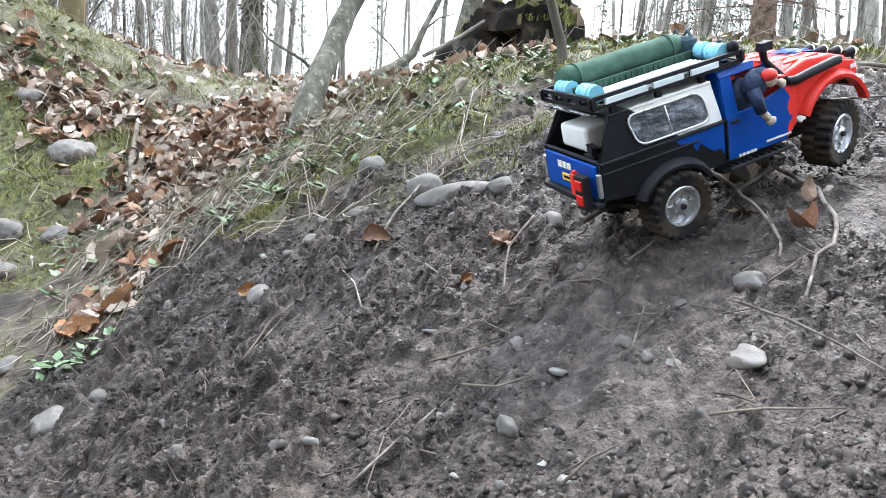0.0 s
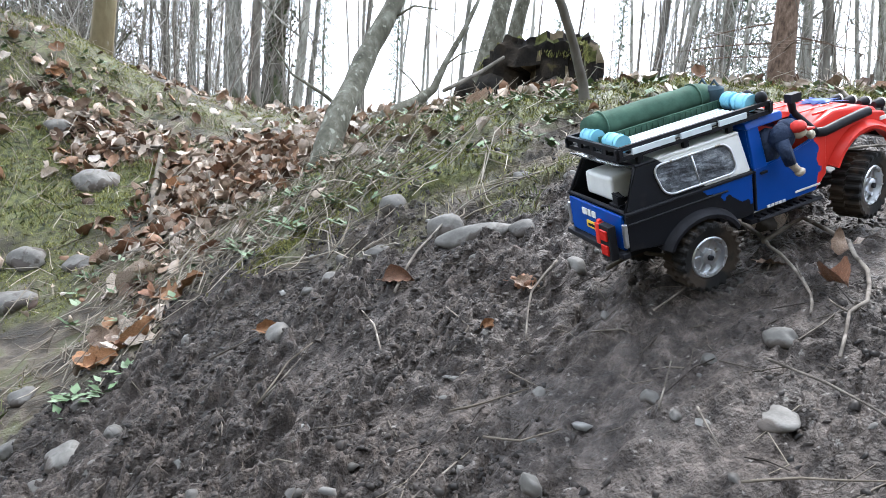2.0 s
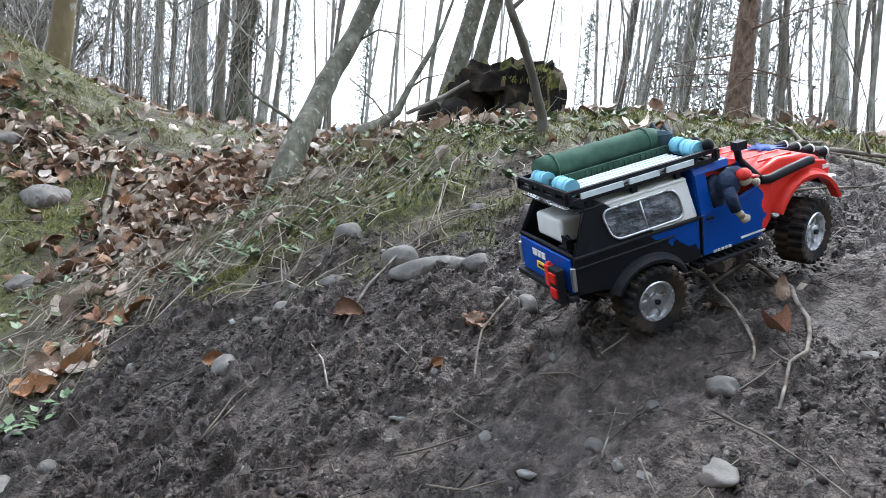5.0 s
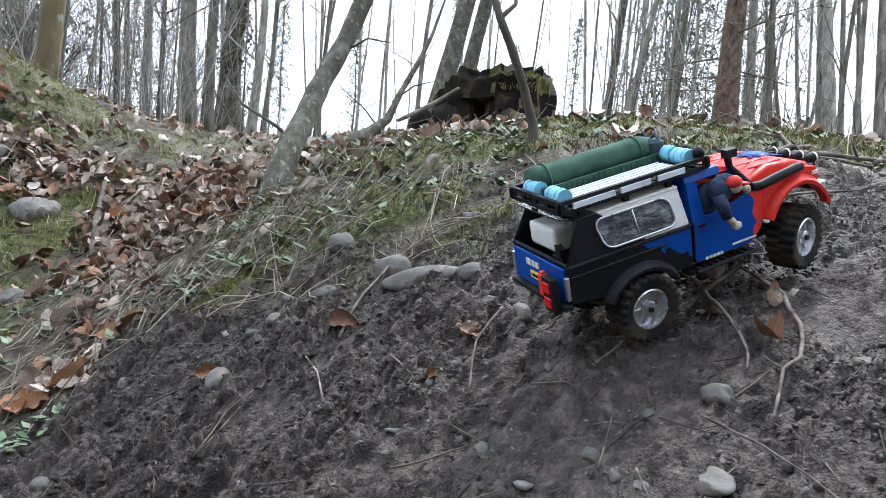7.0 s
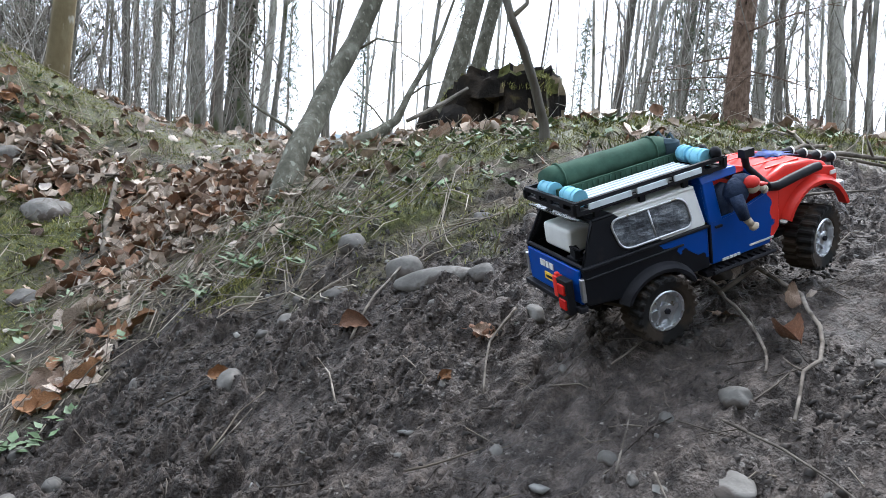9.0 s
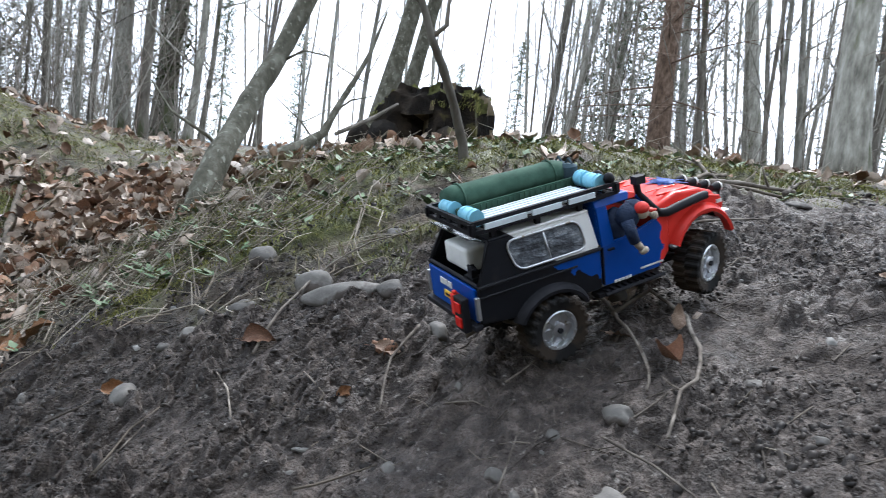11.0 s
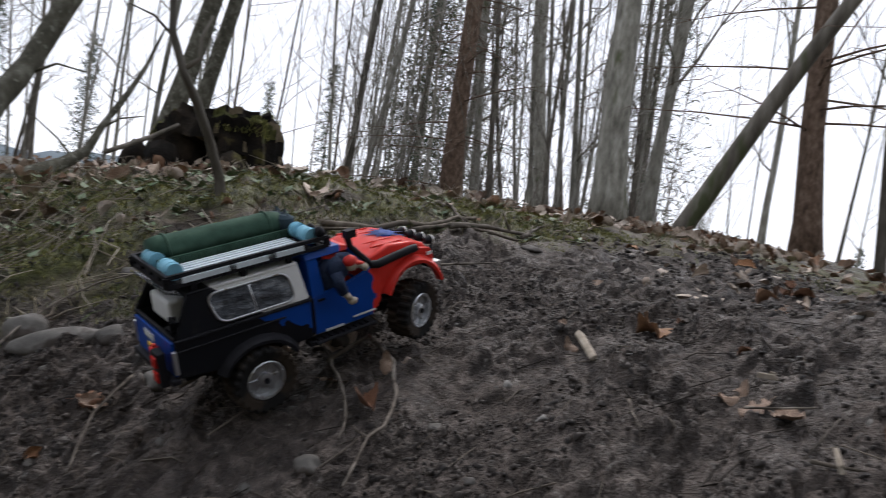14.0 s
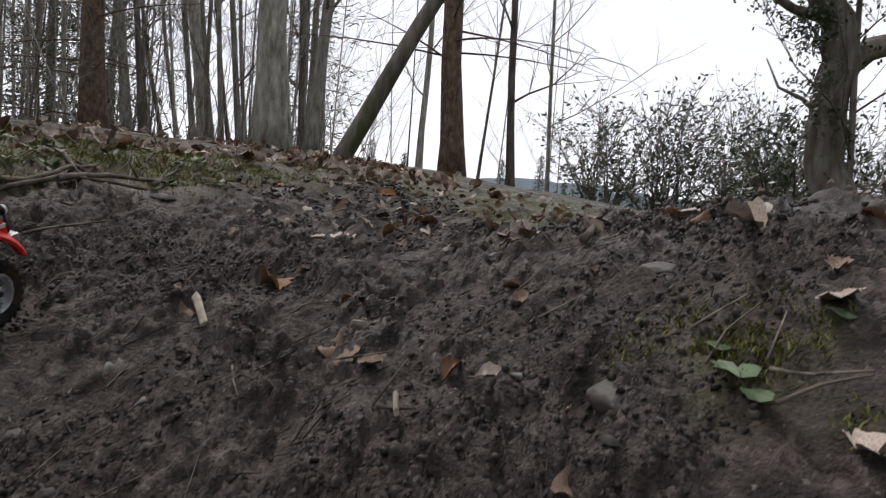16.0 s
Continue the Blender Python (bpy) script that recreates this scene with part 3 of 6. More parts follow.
for spot in enumerate([
    ("pole", -1.53, 2.83, 0.091, 0.049, 0.052),
    ("pole", -2.60, 7.59, -0.000, -0.000, 0.114),
    ("ivy", -2.19, 7.71, 0.012, 0.004, 0.135),
    ("pole", -2.10, 6.70, 0.024, 0.007, 0.065),
    ("pole", -1.70, 6.81, 0.056, 0.014, 0.053),
    ("pole", -1.82, 7.81, 0.064, 0.015, 0.040),
    ("pole", -3.63, 8.26, -0.037, -0.017, 0.061),
    ("pole", -3.91, 9.22, -0.039, -0.017, 0.050),
    ("pole", -3.39, 8.36, 0.046, 0.019, 0.038),
    ("pole", -2.86, 7.49, 0.011, 0.004, 0.040),
    ("pole", -1.29, 12.94, -0.002, -0.000, 0.044),
    ("pole", -0.84, 13.97, -0.011, -0.001, 0.047),
    ("pole", -1.48, 8.88, 0.138, 0.022, 0.023),
    ("pole", 0.04, 4.20, 0.21, -0.001, 0.070),
    ("pole", 0.20, 4.50, 0.165, -0.013, 0.060),
    ("pole", 1.78, 6.77, 0.061, -0.016, 0.050),
    ("pole", 1.96, 6.73, 0.130, -0.039, 0.041),
    ("pole", 2.08, 8.75, -0.106, 0.024, 0.030),
    ("spruce", 2.44, 5.49, -0.028, 0.012, 0.116),
    ("pole", 3.48, 7.20, -0.087, 0.041, 0.067),
    ("pole", 4.06, 6.90, -0.115, 0.066, 0.030),
    ("pole", 3.67, 5.97, -0.012, 0.007, 0.029),
    ("pole", 3.93, 6.98, -0.141, 0.077, 0.030),
    ("pole", 3.94, 5.80, -0.097, 0.065, 0.041),
    ("pole", 4.25, 7.94, -0.181, 0.093, 0.034),
    ("pole", 5.69, 9.41, -0.118, 0.069, 0.139),
    ("pole", 3.30, 8.37, -0.054, 0.021, 0.034),
    ("pole", 3.04, 8.47, -0.028, 0.010, 0.034),
    ("beech", 3.05, 4.00, -0.046, 0.034, 0.147),
    ("pole", 3.87, 4.62, 0.040, -0.034, 0.066),
    ("pole", 5.02, 6.24, -0.048, 0.037, 0.047),
    ("pole", 4.08, 6.89, -0.118, 0.067, 0.034),
    ("pole", 3.97, 6.38, -0.105, 0.063, 0.035),
    ("pole", 4.39, 6.70, -0.138, 0.086, 0.030),
    ("pole", 4.53, 6.60, -0.083, 0.055, 0.034),
    ("pole", 3.85, 8.13, -0.057, 0.026, 0.038),
    ("pole", 4.13, 7.99, -0.144, 0.070, 0.030),
    ("log", 2.80, 2.98, 0.364, -0.357, 0.060),
    ("spruce", 4.03, 3.15, -0.041, 0.048, 0.105),
    ("pole", 5.11, 3.37, -0.042, 0.060, 0.045),
    ("pole", 4.26, 5.01, -0.003, 0.002, 0.049),
    ("pole", 6.31, 3.72, -0.013, 0.066, 0.03),
    ("pole", 5.12, 0.73, -0.011, 0.068, 0.029),
    ("pole", 5.05, 6.30, -0.014, 0.010, 0.047),
    ("pole", 3.82, 5.93, -0.065, 0.039, 0.035),
    ("pole", 3.20, 6.27, -0.086, 0.040, 0.041),
]):
    tree(*spot[1], spot[0])
FIRS = [tree("fir", x, y, 0, 0, 0.09, 300 + k) for k, (x, y) in enumerate(((5.1, 14.1), (-7.0, 12.1), (8.5, 10.6), (-3.2, -5.0)))]


def fir_at(x, y, k):
    rng = random.Random(k)
    return copy_thing(FIRS[k % 4], Matrix.Translation((x, y, ground_z(x, y))) @ Matrix.Rotation(rng.uniform(0, 6.283), 4, "Z"))


rng = random.Random(77)
for k in range(46):  # thin stems standing further back, all round
    a, d = radians(rng.choice((rng.uniform(-40, -8), rng.uniform(14, 40), rng.uniform(12, 58), rng.uniform(-9, 20)))), rng.uniform(7.5, 17)
    tree("pole", d * math.sin(a), d * math.cos(a), rng.uniform(-0.07, 0.09), rng.uniform(-0.05, 0.05), rng.uniform(0.018, 0.05), 100 + k)
for k in range(64):  # whippy young stems
    a, d = radians(rng.choice((rng.uniform(-42, -12), rng.uniform(14, 50), rng.uniform(-12, 60)))), rng.uniform(5.5, 12)
    tree("pole", d * math.sin(a), d * math.cos(a), rng.uniform(-0.12, 0.14), rng.uniform(-0.08, 0.08), rng.uniform(0.008, 0.017), 400 + k)
for k in range(11):  # stems behind the camera
    a, d = radians(rng.uniform(110, 320)), rng.uniform(5, 12)
    tree("pole", d * math.sin(a), d * math.cos(a), rng.uniform(-0.05, 0.05), rng.uniform(-0.05, 0.05), rng.uniform(0.05, 0.12), 200 + k)
for k, (a, d) in enumerate(((20, 15), (24, 13), (-30, 14), (-22, 15), (-36, 13), (2, 30), (-6, 34), (-12, 31), (7, 36), (12, 32))):
    fir_at(d * math.sin(radians(a)), d * math.cos(radians(a)), k)
for k in range(18):  # dark firs added out of view behind the camera, blocking low sky light
    a, d = radians(rng.uniform(112, 318)), rng.uniform(5, 11)
    fir_at(d * math.sin(a), d * math.cos(a), k)
for k in range(18):  # a low line of conifers across the water
    a, d = radians(38 + 2.7 * k + rng.uniform(-1, 1)), rng.uniform(48, 66)
    fir_at(d * math.sin(a), d * math.cos(a), k)

# the thicket of young stems and twigs under the trees
TWIG = islands("bare_twigs", [(0.14, 0.125, 0.10), (0.3, 0.28, 0.24), (0.5, 0.48, 0.43), (0.22, 0.17, 0.14)], 0.85, 0)
thicket = Build()
rng = random.Random(606)
for k in range(860):
    a = radians(rng.choice((rng.uniform(-44, -14), rng.uniform(-40, -18), rng.uniform(-42, -12), rng.uniform(14, 46))))
    d = rng.uniform(4.8, 6.5) if rng.random() < 0.2 else rng.uniform(6.5, 14)
    x, y = d * math.sin(a), d * math.cos(a)
    p = Vector((x, y, ground_z(x, y) - 0.03))
    h, rr = rng.uniform(0.7, 3.0), rng.uniform(0.0025, 0.006)
    dr = Vector((rng.gauss(0, 0.25), rng.gauss(0, 0.25), 1)).normalized()
    pts = [p]
    for q in range(5):
        dr = (dr + Vector((rng.gauss(0, 0.14), rng.gauss(0, 0.14), 0))).normalized()
        pts.append(pts[-1] + dr * h / 5)
    thicket.tube(pts, [rr * (1 - 0.17 * q) for q in range(6)], 4, cap=False)
    for q in range(1, 6):
        for _ in range(2):
            e = (dr + Vector((rng.gauss(0, 0.8), rng.gauss(0, 0.8), rng.gauss(0, 0.4)))).normalized()
            t1 = pts[q] + e * h * rng.uniform(0.06, 0.16)
            t2 = t1 + (e + Vector((rng.gauss(0, 0.5), rng.gauss(0, 0.5), 0.25))).normalized() * h * 0.1
            thicket.tube([pts[q], t1, t2], [rr * 0.5, rr * 0.38, rr * 0.2], 3, cap=False)
tagged(part("twig_thicket", thicket, TWIG), "tangled pale bare twigs and young stems under the trees", "twigs", kind="stuff")

# ---------------------------------------------------------------- the scale-model pickup
K = 1.1133


def paint(name, colour, over=None, edge=0.0, skew=0.0, jag=0.01, over2=None, edge2=1.0, rough=0.28):
    """Glossy model paint; a second colour behind x = edge and a third ahead of x = edge2, with ragged sprayed borders."""
    m = material(name, [tuple(c * 0.85 for c in colour), colour], 30, rough, 0.06, 500, coat=0.04, spec=0.2)
    n, link = m.node_tree.nodes, m.node_tree.links.new
    b = n["Principled BSDF"]
    col = b.inputs["Base Color"].links[0].from_socket
    tc, sep, ns = n.new("ShaderNodeTexCoord"), n.new("ShaderNodeSeparateXYZ"), n.new("ShaderNodeTexNoise")
    ns.inputs["Scale"].default_value, ns.inputs["Detail"].default_value = 75, 3
    link(tc.outputs["Object"], sep.inputs[0])
    link(tc.outputs["Object"], ns.inputs["Vector"])

    def border(x0, sign, c2, col):
        a, mz, mn, gt, mix = n.new("ShaderNodeMath"), n.new("ShaderNodeMath"), n.new("ShaderNodeMath"), n.new("ShaderNodeMapRange"), n.new("ShaderNodeMix")
        mz.operation, mn.operation = "MULTIPLY_ADD", "MULTIPLY_ADD"
        link(sep.outputs["Z"], mz.inputs[0])
        mz.inputs[1].default_value = skew
        link(sep.outputs["X"], mz.inputs[2])
        link(ns.outputs["Fac"], mn.inputs[0])
        mn.inputs[1].default_value = jag * 4
        link(mz.outputs[0], mn.inputs[2])
        x1 = x0 * K + jag * 2
        gt.inputs["From Min"].default_value, gt.inputs["From Max"].default_value = (x1 + 0.0006, x1 - 0.0006) if sign < 0 else (x1 - 0.0006, x1 + 0.0006)
        link(mn.outputs[0], gt.inputs["Value"])
        mix.data_type = "RGBA"
        link(gt.outputs[0], mix.inputs["Factor"])
        link(col, mix.inputs["A"])
        mix.inputs["B"].default_value = (*c2, 1)
        return mix.outputs["Result"]
    if over:
        col = border(edge, -1, over, col)
    if over2:
        col = border(edge2, 1, over2, col)
    # dried mud thrown up over the lower panels
    dm, dr, mx = n.new("ShaderNodeTexNoise"), n.new("ShaderNodeMapRange"), n.new("ShaderNodeMix")
    dm.inputs["Scale"].default_value, dm.inputs["Detail"].default_value = 45, 10
    link(tc.outputs["Object"], dm.inputs["Vector"])
    link(dm.outputs["Fac"], dr.inputs["Value"])
    dr.inputs["From Min"].default_value, dr.inputs["From Max"].default_value, dr.inputs["To Max"].default_value = 0.6, 0.75, 0.14
    mx.data_type = "RGBA"
    link(dr.outputs[0], mx.inputs["Factor"])
    link(col, mx.inputs["A"])
    mx.inputs["B"].default_value = (0.10, 0.085, 0.07, 1)
    link(mx.outputs["Result"], b.inputs["Base Color"])
    return m


BLACK, BLUE, RED, WHITE = (0.008, 0.009, 0.012), (0.004, 0.06, 0.32), (0.72, 0.04, 0.028), (0.78, 0.78, 0.76)
BED_PAINT = paint("bed_paint", BLUE, BLACK, 0.114, 1.9, 0.012)
CAP_PAINT = paint("cap_paint", WHITE, BLACK, 0.082, 1.2, 0.0)
CAB_PAINT = paint("cab_paint", BLUE, over2=RED, edge2=0.128, skew=0.0, jag=0.007)
HOOD_PAINT = paint("hood_paint", RED, over=BLUE, edge=0.10, jag=0.004)
ROOF_PAINT = paint("cab_roof_paint", BLUE, over2=RED, edge2=0.098, jag=0.006)
BLUE_PAINT, RED_PAINT = paint("blue_paint", BLUE), paint("red_paint", RED)
PLASTIC = material("black_plastic", [(0.01, 0.01, 0.012), (0.02, 0.02, 0.024)], 60, 0.5, 0.1, 400, spec=0.12)
RUBBER = material("muddy_rubber", [(0.012, 0.012, 0.0125), (0.022, 0.0205, 0.019)], 40, 0.75, 0.3, 300, spots=((0.04, 0.031, 0.024), 30, 0.7), spec=0.08)
CHROME = material("chrome", [(0.50, 0.51, 0.53), (0.64, 0.65, 0.67)], 80, 0.34, 0.1, 400, metal=0.9, spots=((0.3, 0.27, 0.22), 120, 0.15))
SILVER = material("sand_board", [(0.55, 0.62, 0.66), (0.70, 0.76, 0.79)], 60, 0.45, 0.1, 400)
CANVAS = material("green_canvas", [(0.022, 0.05, 0.035), (0.04, 0.085, 0.06), (0.06, 0.115, 0.08)], 50, 0.85, 0.4, 900)
SLATE = material("slate_blue_fabric", [(0.03, 0.05, 0.065), (0.055, 0.085, 0.105)], 50, 0.85, 0.4, 700)
CYAN = material("light_blue_plastic", [(0.16, 0.42, 0.55), (0.24, 0.52, 0.66)], 40, 0.35, 0.1, 300)
FOIL = material("smoky_window_film", [(0.02, 0.022, 0.027), (0.07, 0.078, 0.09), (0.30, 0.32, 0.345)], 48, 0.08, 1.0, 40, coat=0.5, stretch=(1, 1, 2))
CLEAR = material("clear_flap", [(0.16, 0.18, 0.2), (0.26, 0.29, 0.31)], 30, 0.1, 0.3, 80)
CLEAR.node_tree.nodes["Principled BSDF"].inputs["Transmission Weight"].default_value = 0.75
LAMP_RED = material("red_lamp", [(0.42, 0.012, 0.01), (0.6, 0.025, 0.018)], 60, 0.2, 0.1)
YELLOW = material("yellow_plate", [(0.7, 0.45, 0.04), (0.8, 0.55, 0.08)], 60, 0.4, 0.05)
OFFWHITE = material("off_white_plastic", [(0.6, 0.6, 0.58), (0.72, 0.72, 0.7)], 40, 0.5, 0.1)
DOLL_SUIT = material("navy_doll_suit", [(0.012, 0.02, 0.045), (0.025, 0.04, 0.08)], 70, 0.6, 1.0, 130)
DOLL_CAP = material("red_doll_cap", [(0.42, 0.02, 0.015), (0.6, 0.04, 0.03)], 70, 0.5, 0.2, 400)
DOLL_PALE = material("pale_doll_plastic", [(0.42, 0.36, 0.28), (0.55, 0.48, 0.38)], 90, 0.5, 0.1)
TAN = material("tan_seat", [(0.3, 0.2, 0.08), (0.45, 0.32, 0.14)], 50, 0.6, 0.2)

truck = new("model_pickup_truck")
truck.location = (0.2187, 0.7146, 0.2245)
TRUCK_TURN = (Matrix.Rotation(radians(19.48), 3, "Z") @ Matrix.Rotation(radians(-19.14), 3, "Y") @ Matrix.Rotation(radians(6.07), 3, "X"))
truck.rotation_euler = TRUCK_TURN.to_euler()
truck.scale = (1, 1, 1)
tagged(truck, "blue, black and red scale-model pickup climbing a mud bank", "model truck")


def tp(name, build, mats, parent=truck, label="", **kw):
    build.v = [(x * K, y * K, z * K) for x, y, z in build.v]
    return part(name, build, mats, parent, label, **kw)


def arc(cx, cz, r, a0, a1, n):
    return [(cx + r * math.cos(radians(a0 + (a1 - a0) * i / n)), cz + r * math.sin(radians(a0 + (a1 - a0) * i / n))) for i in range(n + 1)]


def oval(cx, cz, rx, rz, a0, a1, n):
    return [(cx + rx * math.cos(radians(a0 + (a1 - a0) * i / n)), cz + rz * math.sin(radians(a0 + (a1 - a0) * i / n))) for i in range(n + 1)]


# bed: sides with round wheel openings, floor, tailgate
HW = 0.0472
side_l = [(-0.071, 0.058), (-0.071, 0.026), (-0.042, 0.022)] + oval(0, 0.004, 0.0365, 0.0315, 146, 34, 12) + [(0.042, 0.020), (0.057, 0.020), (0.057, 0.058)]
b = Build()
for s in (1, -1):
    pts = [(x, s * HW, z) for x, z in side_l]
    b.slab(pts if s < 0 else pts[::-1], 0.0035)
b.box((-0.007, 0, 0.030), (0.126, 0.088, 0.003))
b.box((0.0565, 0, 0.040), (0.003, 0.09, 0.036))
bed = tp("bed", b, BED_PAINT, bevel=0.0012, smooth=False)
b = Build()
for s in (1, -1):
    b.box((-0.007, s * (HW - 0.001), 0.0588), (0.128, 0.005, 0.0028))
    b.box((-0.02, s * (HW + 0.0005), 0.050), (0.10, 0.002, 0.0016))
tp("bed_rail", b, PLASTIC, bevel=0.0008, smooth=False)
b = Build()
b.box((-0.0715, 0, 0.042), (0.003, 0.086, 0.031))
tailgate = tp("tailgate", b, BLUE_PAINT, bevel=0.001, smooth=False)
b = Build()
b.box((-0.0733, 0.016, 0.049), (0.0008, 0.008, 0.006))
b.box((-0.0733, 0.008, 0.049), (0.0008, 0.005, 0.006))
b.box((-0.0733, 0.001, 0.049), (0.0008, 0.006, 0.006))
tp("emblem", b, OFFWHITE, tailgate, "plain white emblem bars", smooth=False)
b = Build()
b.box((-0.0735, 0.004, 0.038), (0.0012, 0.020, 0.0065))
plate = tp("number_plate", b, YELLOW, label="small yellow plate", smooth=False)
b = Build()
b.box((-0.0744, 0.004, 0.038), (0.0006, 0.013, 0.0022))
tp("plate_bar", b, PLASTIC, plate, smooth=False)
b = Build()
b.box((-0.074, 0, 0.0235), (0.008, 0.094, 0.005))
b.box((-0.071, 0, 0.019), (0.004, 0.06, 0.006))
tp("rear_bumper", b, PLASTIC, bevel=0.001, smooth=False)
for s in (1, -1):
    b = Build()
    b.box((-0.0722, s * 0.0452, 0.0405), (0.0035, 0.0045, 0.021))
    tp("tail_light", b, CHROME, label="chrome tail light", bevel=0.0008, smooth=False)
b = Build()
b.box((-0.078, -0.0155, 0.038), (0.007, 0.007, 0.020))
b.box((-0.078, -0.0155, 0.049), (0.004, 0.005, 0.003))
tp("fuel_can", b, RED_PAINT, label="red fuel can on the tailgate", bevel=0.0014, smooth=False)
b = Build()
b.box((-0.081, -0.0325, 0.035), (0.007, 0.0160, 0.031))
rack_lamp = tp("lamp_block", b, PLASTIC, bevel=0.001, smooth=False)
for z in (0.042, 0.0285):
    b = Build()
    b.box((-0.0852, -0.0325, z), (0.0022, 0.0105, 0.0095))
    tp("red_lens", b, LAMP_RED, rack_lamp, bevel=0.001, smooth=False)
# mud flaps and underbody
b = Build()
b.box((0.08, 0, 0.008), (0.27, 0.022, 0.010))
for x in (0.0, 0.18):
    b.tube([(x, -0.05, 0.002 + x * 0.055), (x, 0.05, 0.002 + x * 0.055)], [0.0045] * 2, 10)
    b.lump((x, 0.004, x * 0.055), (0.011, 0.011, 0.011), 0.05)
b.tube([(0.0, 0.004, 0.0), (0.08, 0.0, 0.010), (0.18, 0.004, 0.01)], [0.0025] * 3, 8)
for s in (1, -1):
    for x in (0.0, 0.18):
        b.tube([(x - 0.035, s * 0.028, 0.016 + x * 0.04), (x, s * 0.028, 0.004 + x * 0.055), (x + 0.035, s * 0.028, 0.016 + x * 0.04)], [0.0025] * 3, 6)
    b.box((0.09, s * 0.042, 0.013), (0.075, 0.012, 0.004))
tp("chassis", b, PLASTIC, smooth=False)
for s in (1, -1):
    b = Build()
    for k in range(9):
        b.box((0.062 + k * 0.0072, s * 0.048, 0.0155), (0.0035, 0.010, 0.003))
    b.tube([(0.056, s * 0.053, 0.0155), (0.126, s * 0.053, 0.0155)], [0.0018] * 2, 8)
    tp("side_step", b, PLASTIC, smooth=False)
# fender flares
for s in (1, -1):
    for cx, cz, m in ((0.0, 0.004, PLASTIC), (0.18, 0.0144, RED_PAINT)):
        b = Build()
        path_ = oval(cx, cz, 0.0375, 0.0325, 158, 22, 14) if cx == 0 else oval(cx, cz, 0.0405, 0.0515, 152, 25, 14)
        outer = [(x, z) for x, z in path_]
        verts, faces = [], []
        for x, z in outer:
            dx, dz = x - cx, z - cz
            d = math.hypot(dx, dz)
            ux, uz = dx / d, dz / d
            for yy, k in ((HW - 0.002, -0.0022), (HW + 0.007, -0.0022), (HW + 0.0075, 0.001), (HW + 0.0005, 0.0055), (HW - 0.002, 0.0055)):
                verts.append((x + ux * k, s * yy, z + uz * k))
        for i in range(len(outer) - 1):
            for k in range(5):
                a, c = i * 5 + k, i * 5 + (k + 1) % 5
                faces.append((a, c, c + 5, a + 5) if s < 0 else (a, a + 5, c + 5, c))
        faces += [(0, 1, 2, 3, 4), tuple(range(len(verts) - 5, len(verts)))[::-1]]
        b.add(verts, faces)
        tp("fender_flare", b, m, sharp=50)
# canopy over the bed: side panels, roof, open back
TOPZ, TOPW = 0.0935, 0.0400
for s in (1, -1):
    b = Build()
    quad = [(-0.069, s * (HW - 0.001), 0.060), (0.056, s * (HW - 0.001), 0.060), (0.050, s * TOPW, TOPZ), (-0.052, s * TOPW, TOPZ)]
    b.slab(quad if s < 0 else quad[::-1], 0.003)
    panel = tp("canopy_side", b, CAP_PAINT, bevel=0.001, smooth=False)

    def on_side(u, v):  # along the panel and up it
        z = 0.060 + v * (TOPZ - 0.060)
        return (u, s * (HW - 0.001 + (TOPW - HW + 0.001) * v + 0.0006), z)
    x0, x1, v0, v1, rr = -0.034, 0.041, 0.10, 0.90, 0.009
    out = []
    for cx, cv, a0 in ((x1 - rr, v1 - 0.26, 0), (x0 + rr, v1 - 0.26, 90), (x0 + rr, v0 + 0.22, 180), (x1 - rr, v0 + 0.22, 270)):
        for k in range(5):
            a = radians(a0 + 22.5 * k)
            out.append((cx + rr * math.cos(a) , cv + (0.26 if cv > 0.5 else 0.22) * math.sin(a)))
    b = Build()
    poly = [on_side(u - 0.010 * (v - 0.45) * (1 if u < 0 else 0.6), v) for u, v in out]
    b.slab(poly[::-1] if s > 0 else poly, 0.0012)
    win = tp("side_window", b, FOIL, label="smoky wrinkled side window", smooth=False)
    b = Build()
    b.tube([Vector(p) + Vector((0, s * 0.0004, 0)) for p in poly + poly[:1]], [0.0011] * (len(poly) + 1), 6, cap=False)
    b.tube([on_side(0.004, v0 + 0.02), on_side(0.001, v1 - 0.02)], [0.0009] * 2, 6)
    tp("window_seal", b, CHROME, win, "thin silver window edge")
b = Build()
b.box((-0.001, 0, TOPZ + 0.0008), (0.104, TOPW * 2 + 0.001, 0.003))
b.slab([(0.056, HW - 0.003, 0.060), (0.056, -HW + 0.003, 0.060), (0.050, -TOPW + 0.001, TOPZ), (0.050, TOPW - 0.001, TOPZ)], 0.002)
tp("canopy_roof", b, CAP_PAINT, bevel=0.0012, smooth=False)
b = Build()
ring = [(-0.0695, HW - 0.002, 0.0600), (-0.0695, -HW + 0.002, 0.0600), (-0.0530, -TOPW + 0.001, TOPZ), (-0.0530, TOPW - 0.001, TOPZ)]
b.tube(ring + ring[:1], [0.0019] * 5, 6, cap=False)
tp("rear_frame", b, PLASTIC)
b = Build()
b.slab([(-0.054, 0.038, 0.0930), (-0.054, -0.038, 0.0930), (-0.069, -0.036, 0.0985), (-0.069, 0.036, 0.0985)], 0.0012)
flap = tp("rear_flap", b, CLEAR, label="clear rear flap propped open", smooth=False)
flap.visible_shadow = False
b = Build()
b.box((-0.044, 0.008, 0.071), (0.034, 0.044, 0.022))
tp("cargo_box", b, OFFWHITE, label="white box inside the canopy", bevel=0.004, smooth=False)
b = Build()
for k in range(4):
    b.box((-0.064 + k * 0.001, -0.030 + k * 0.0035, 0.0655), (0.006, 0.0018, 0.009))
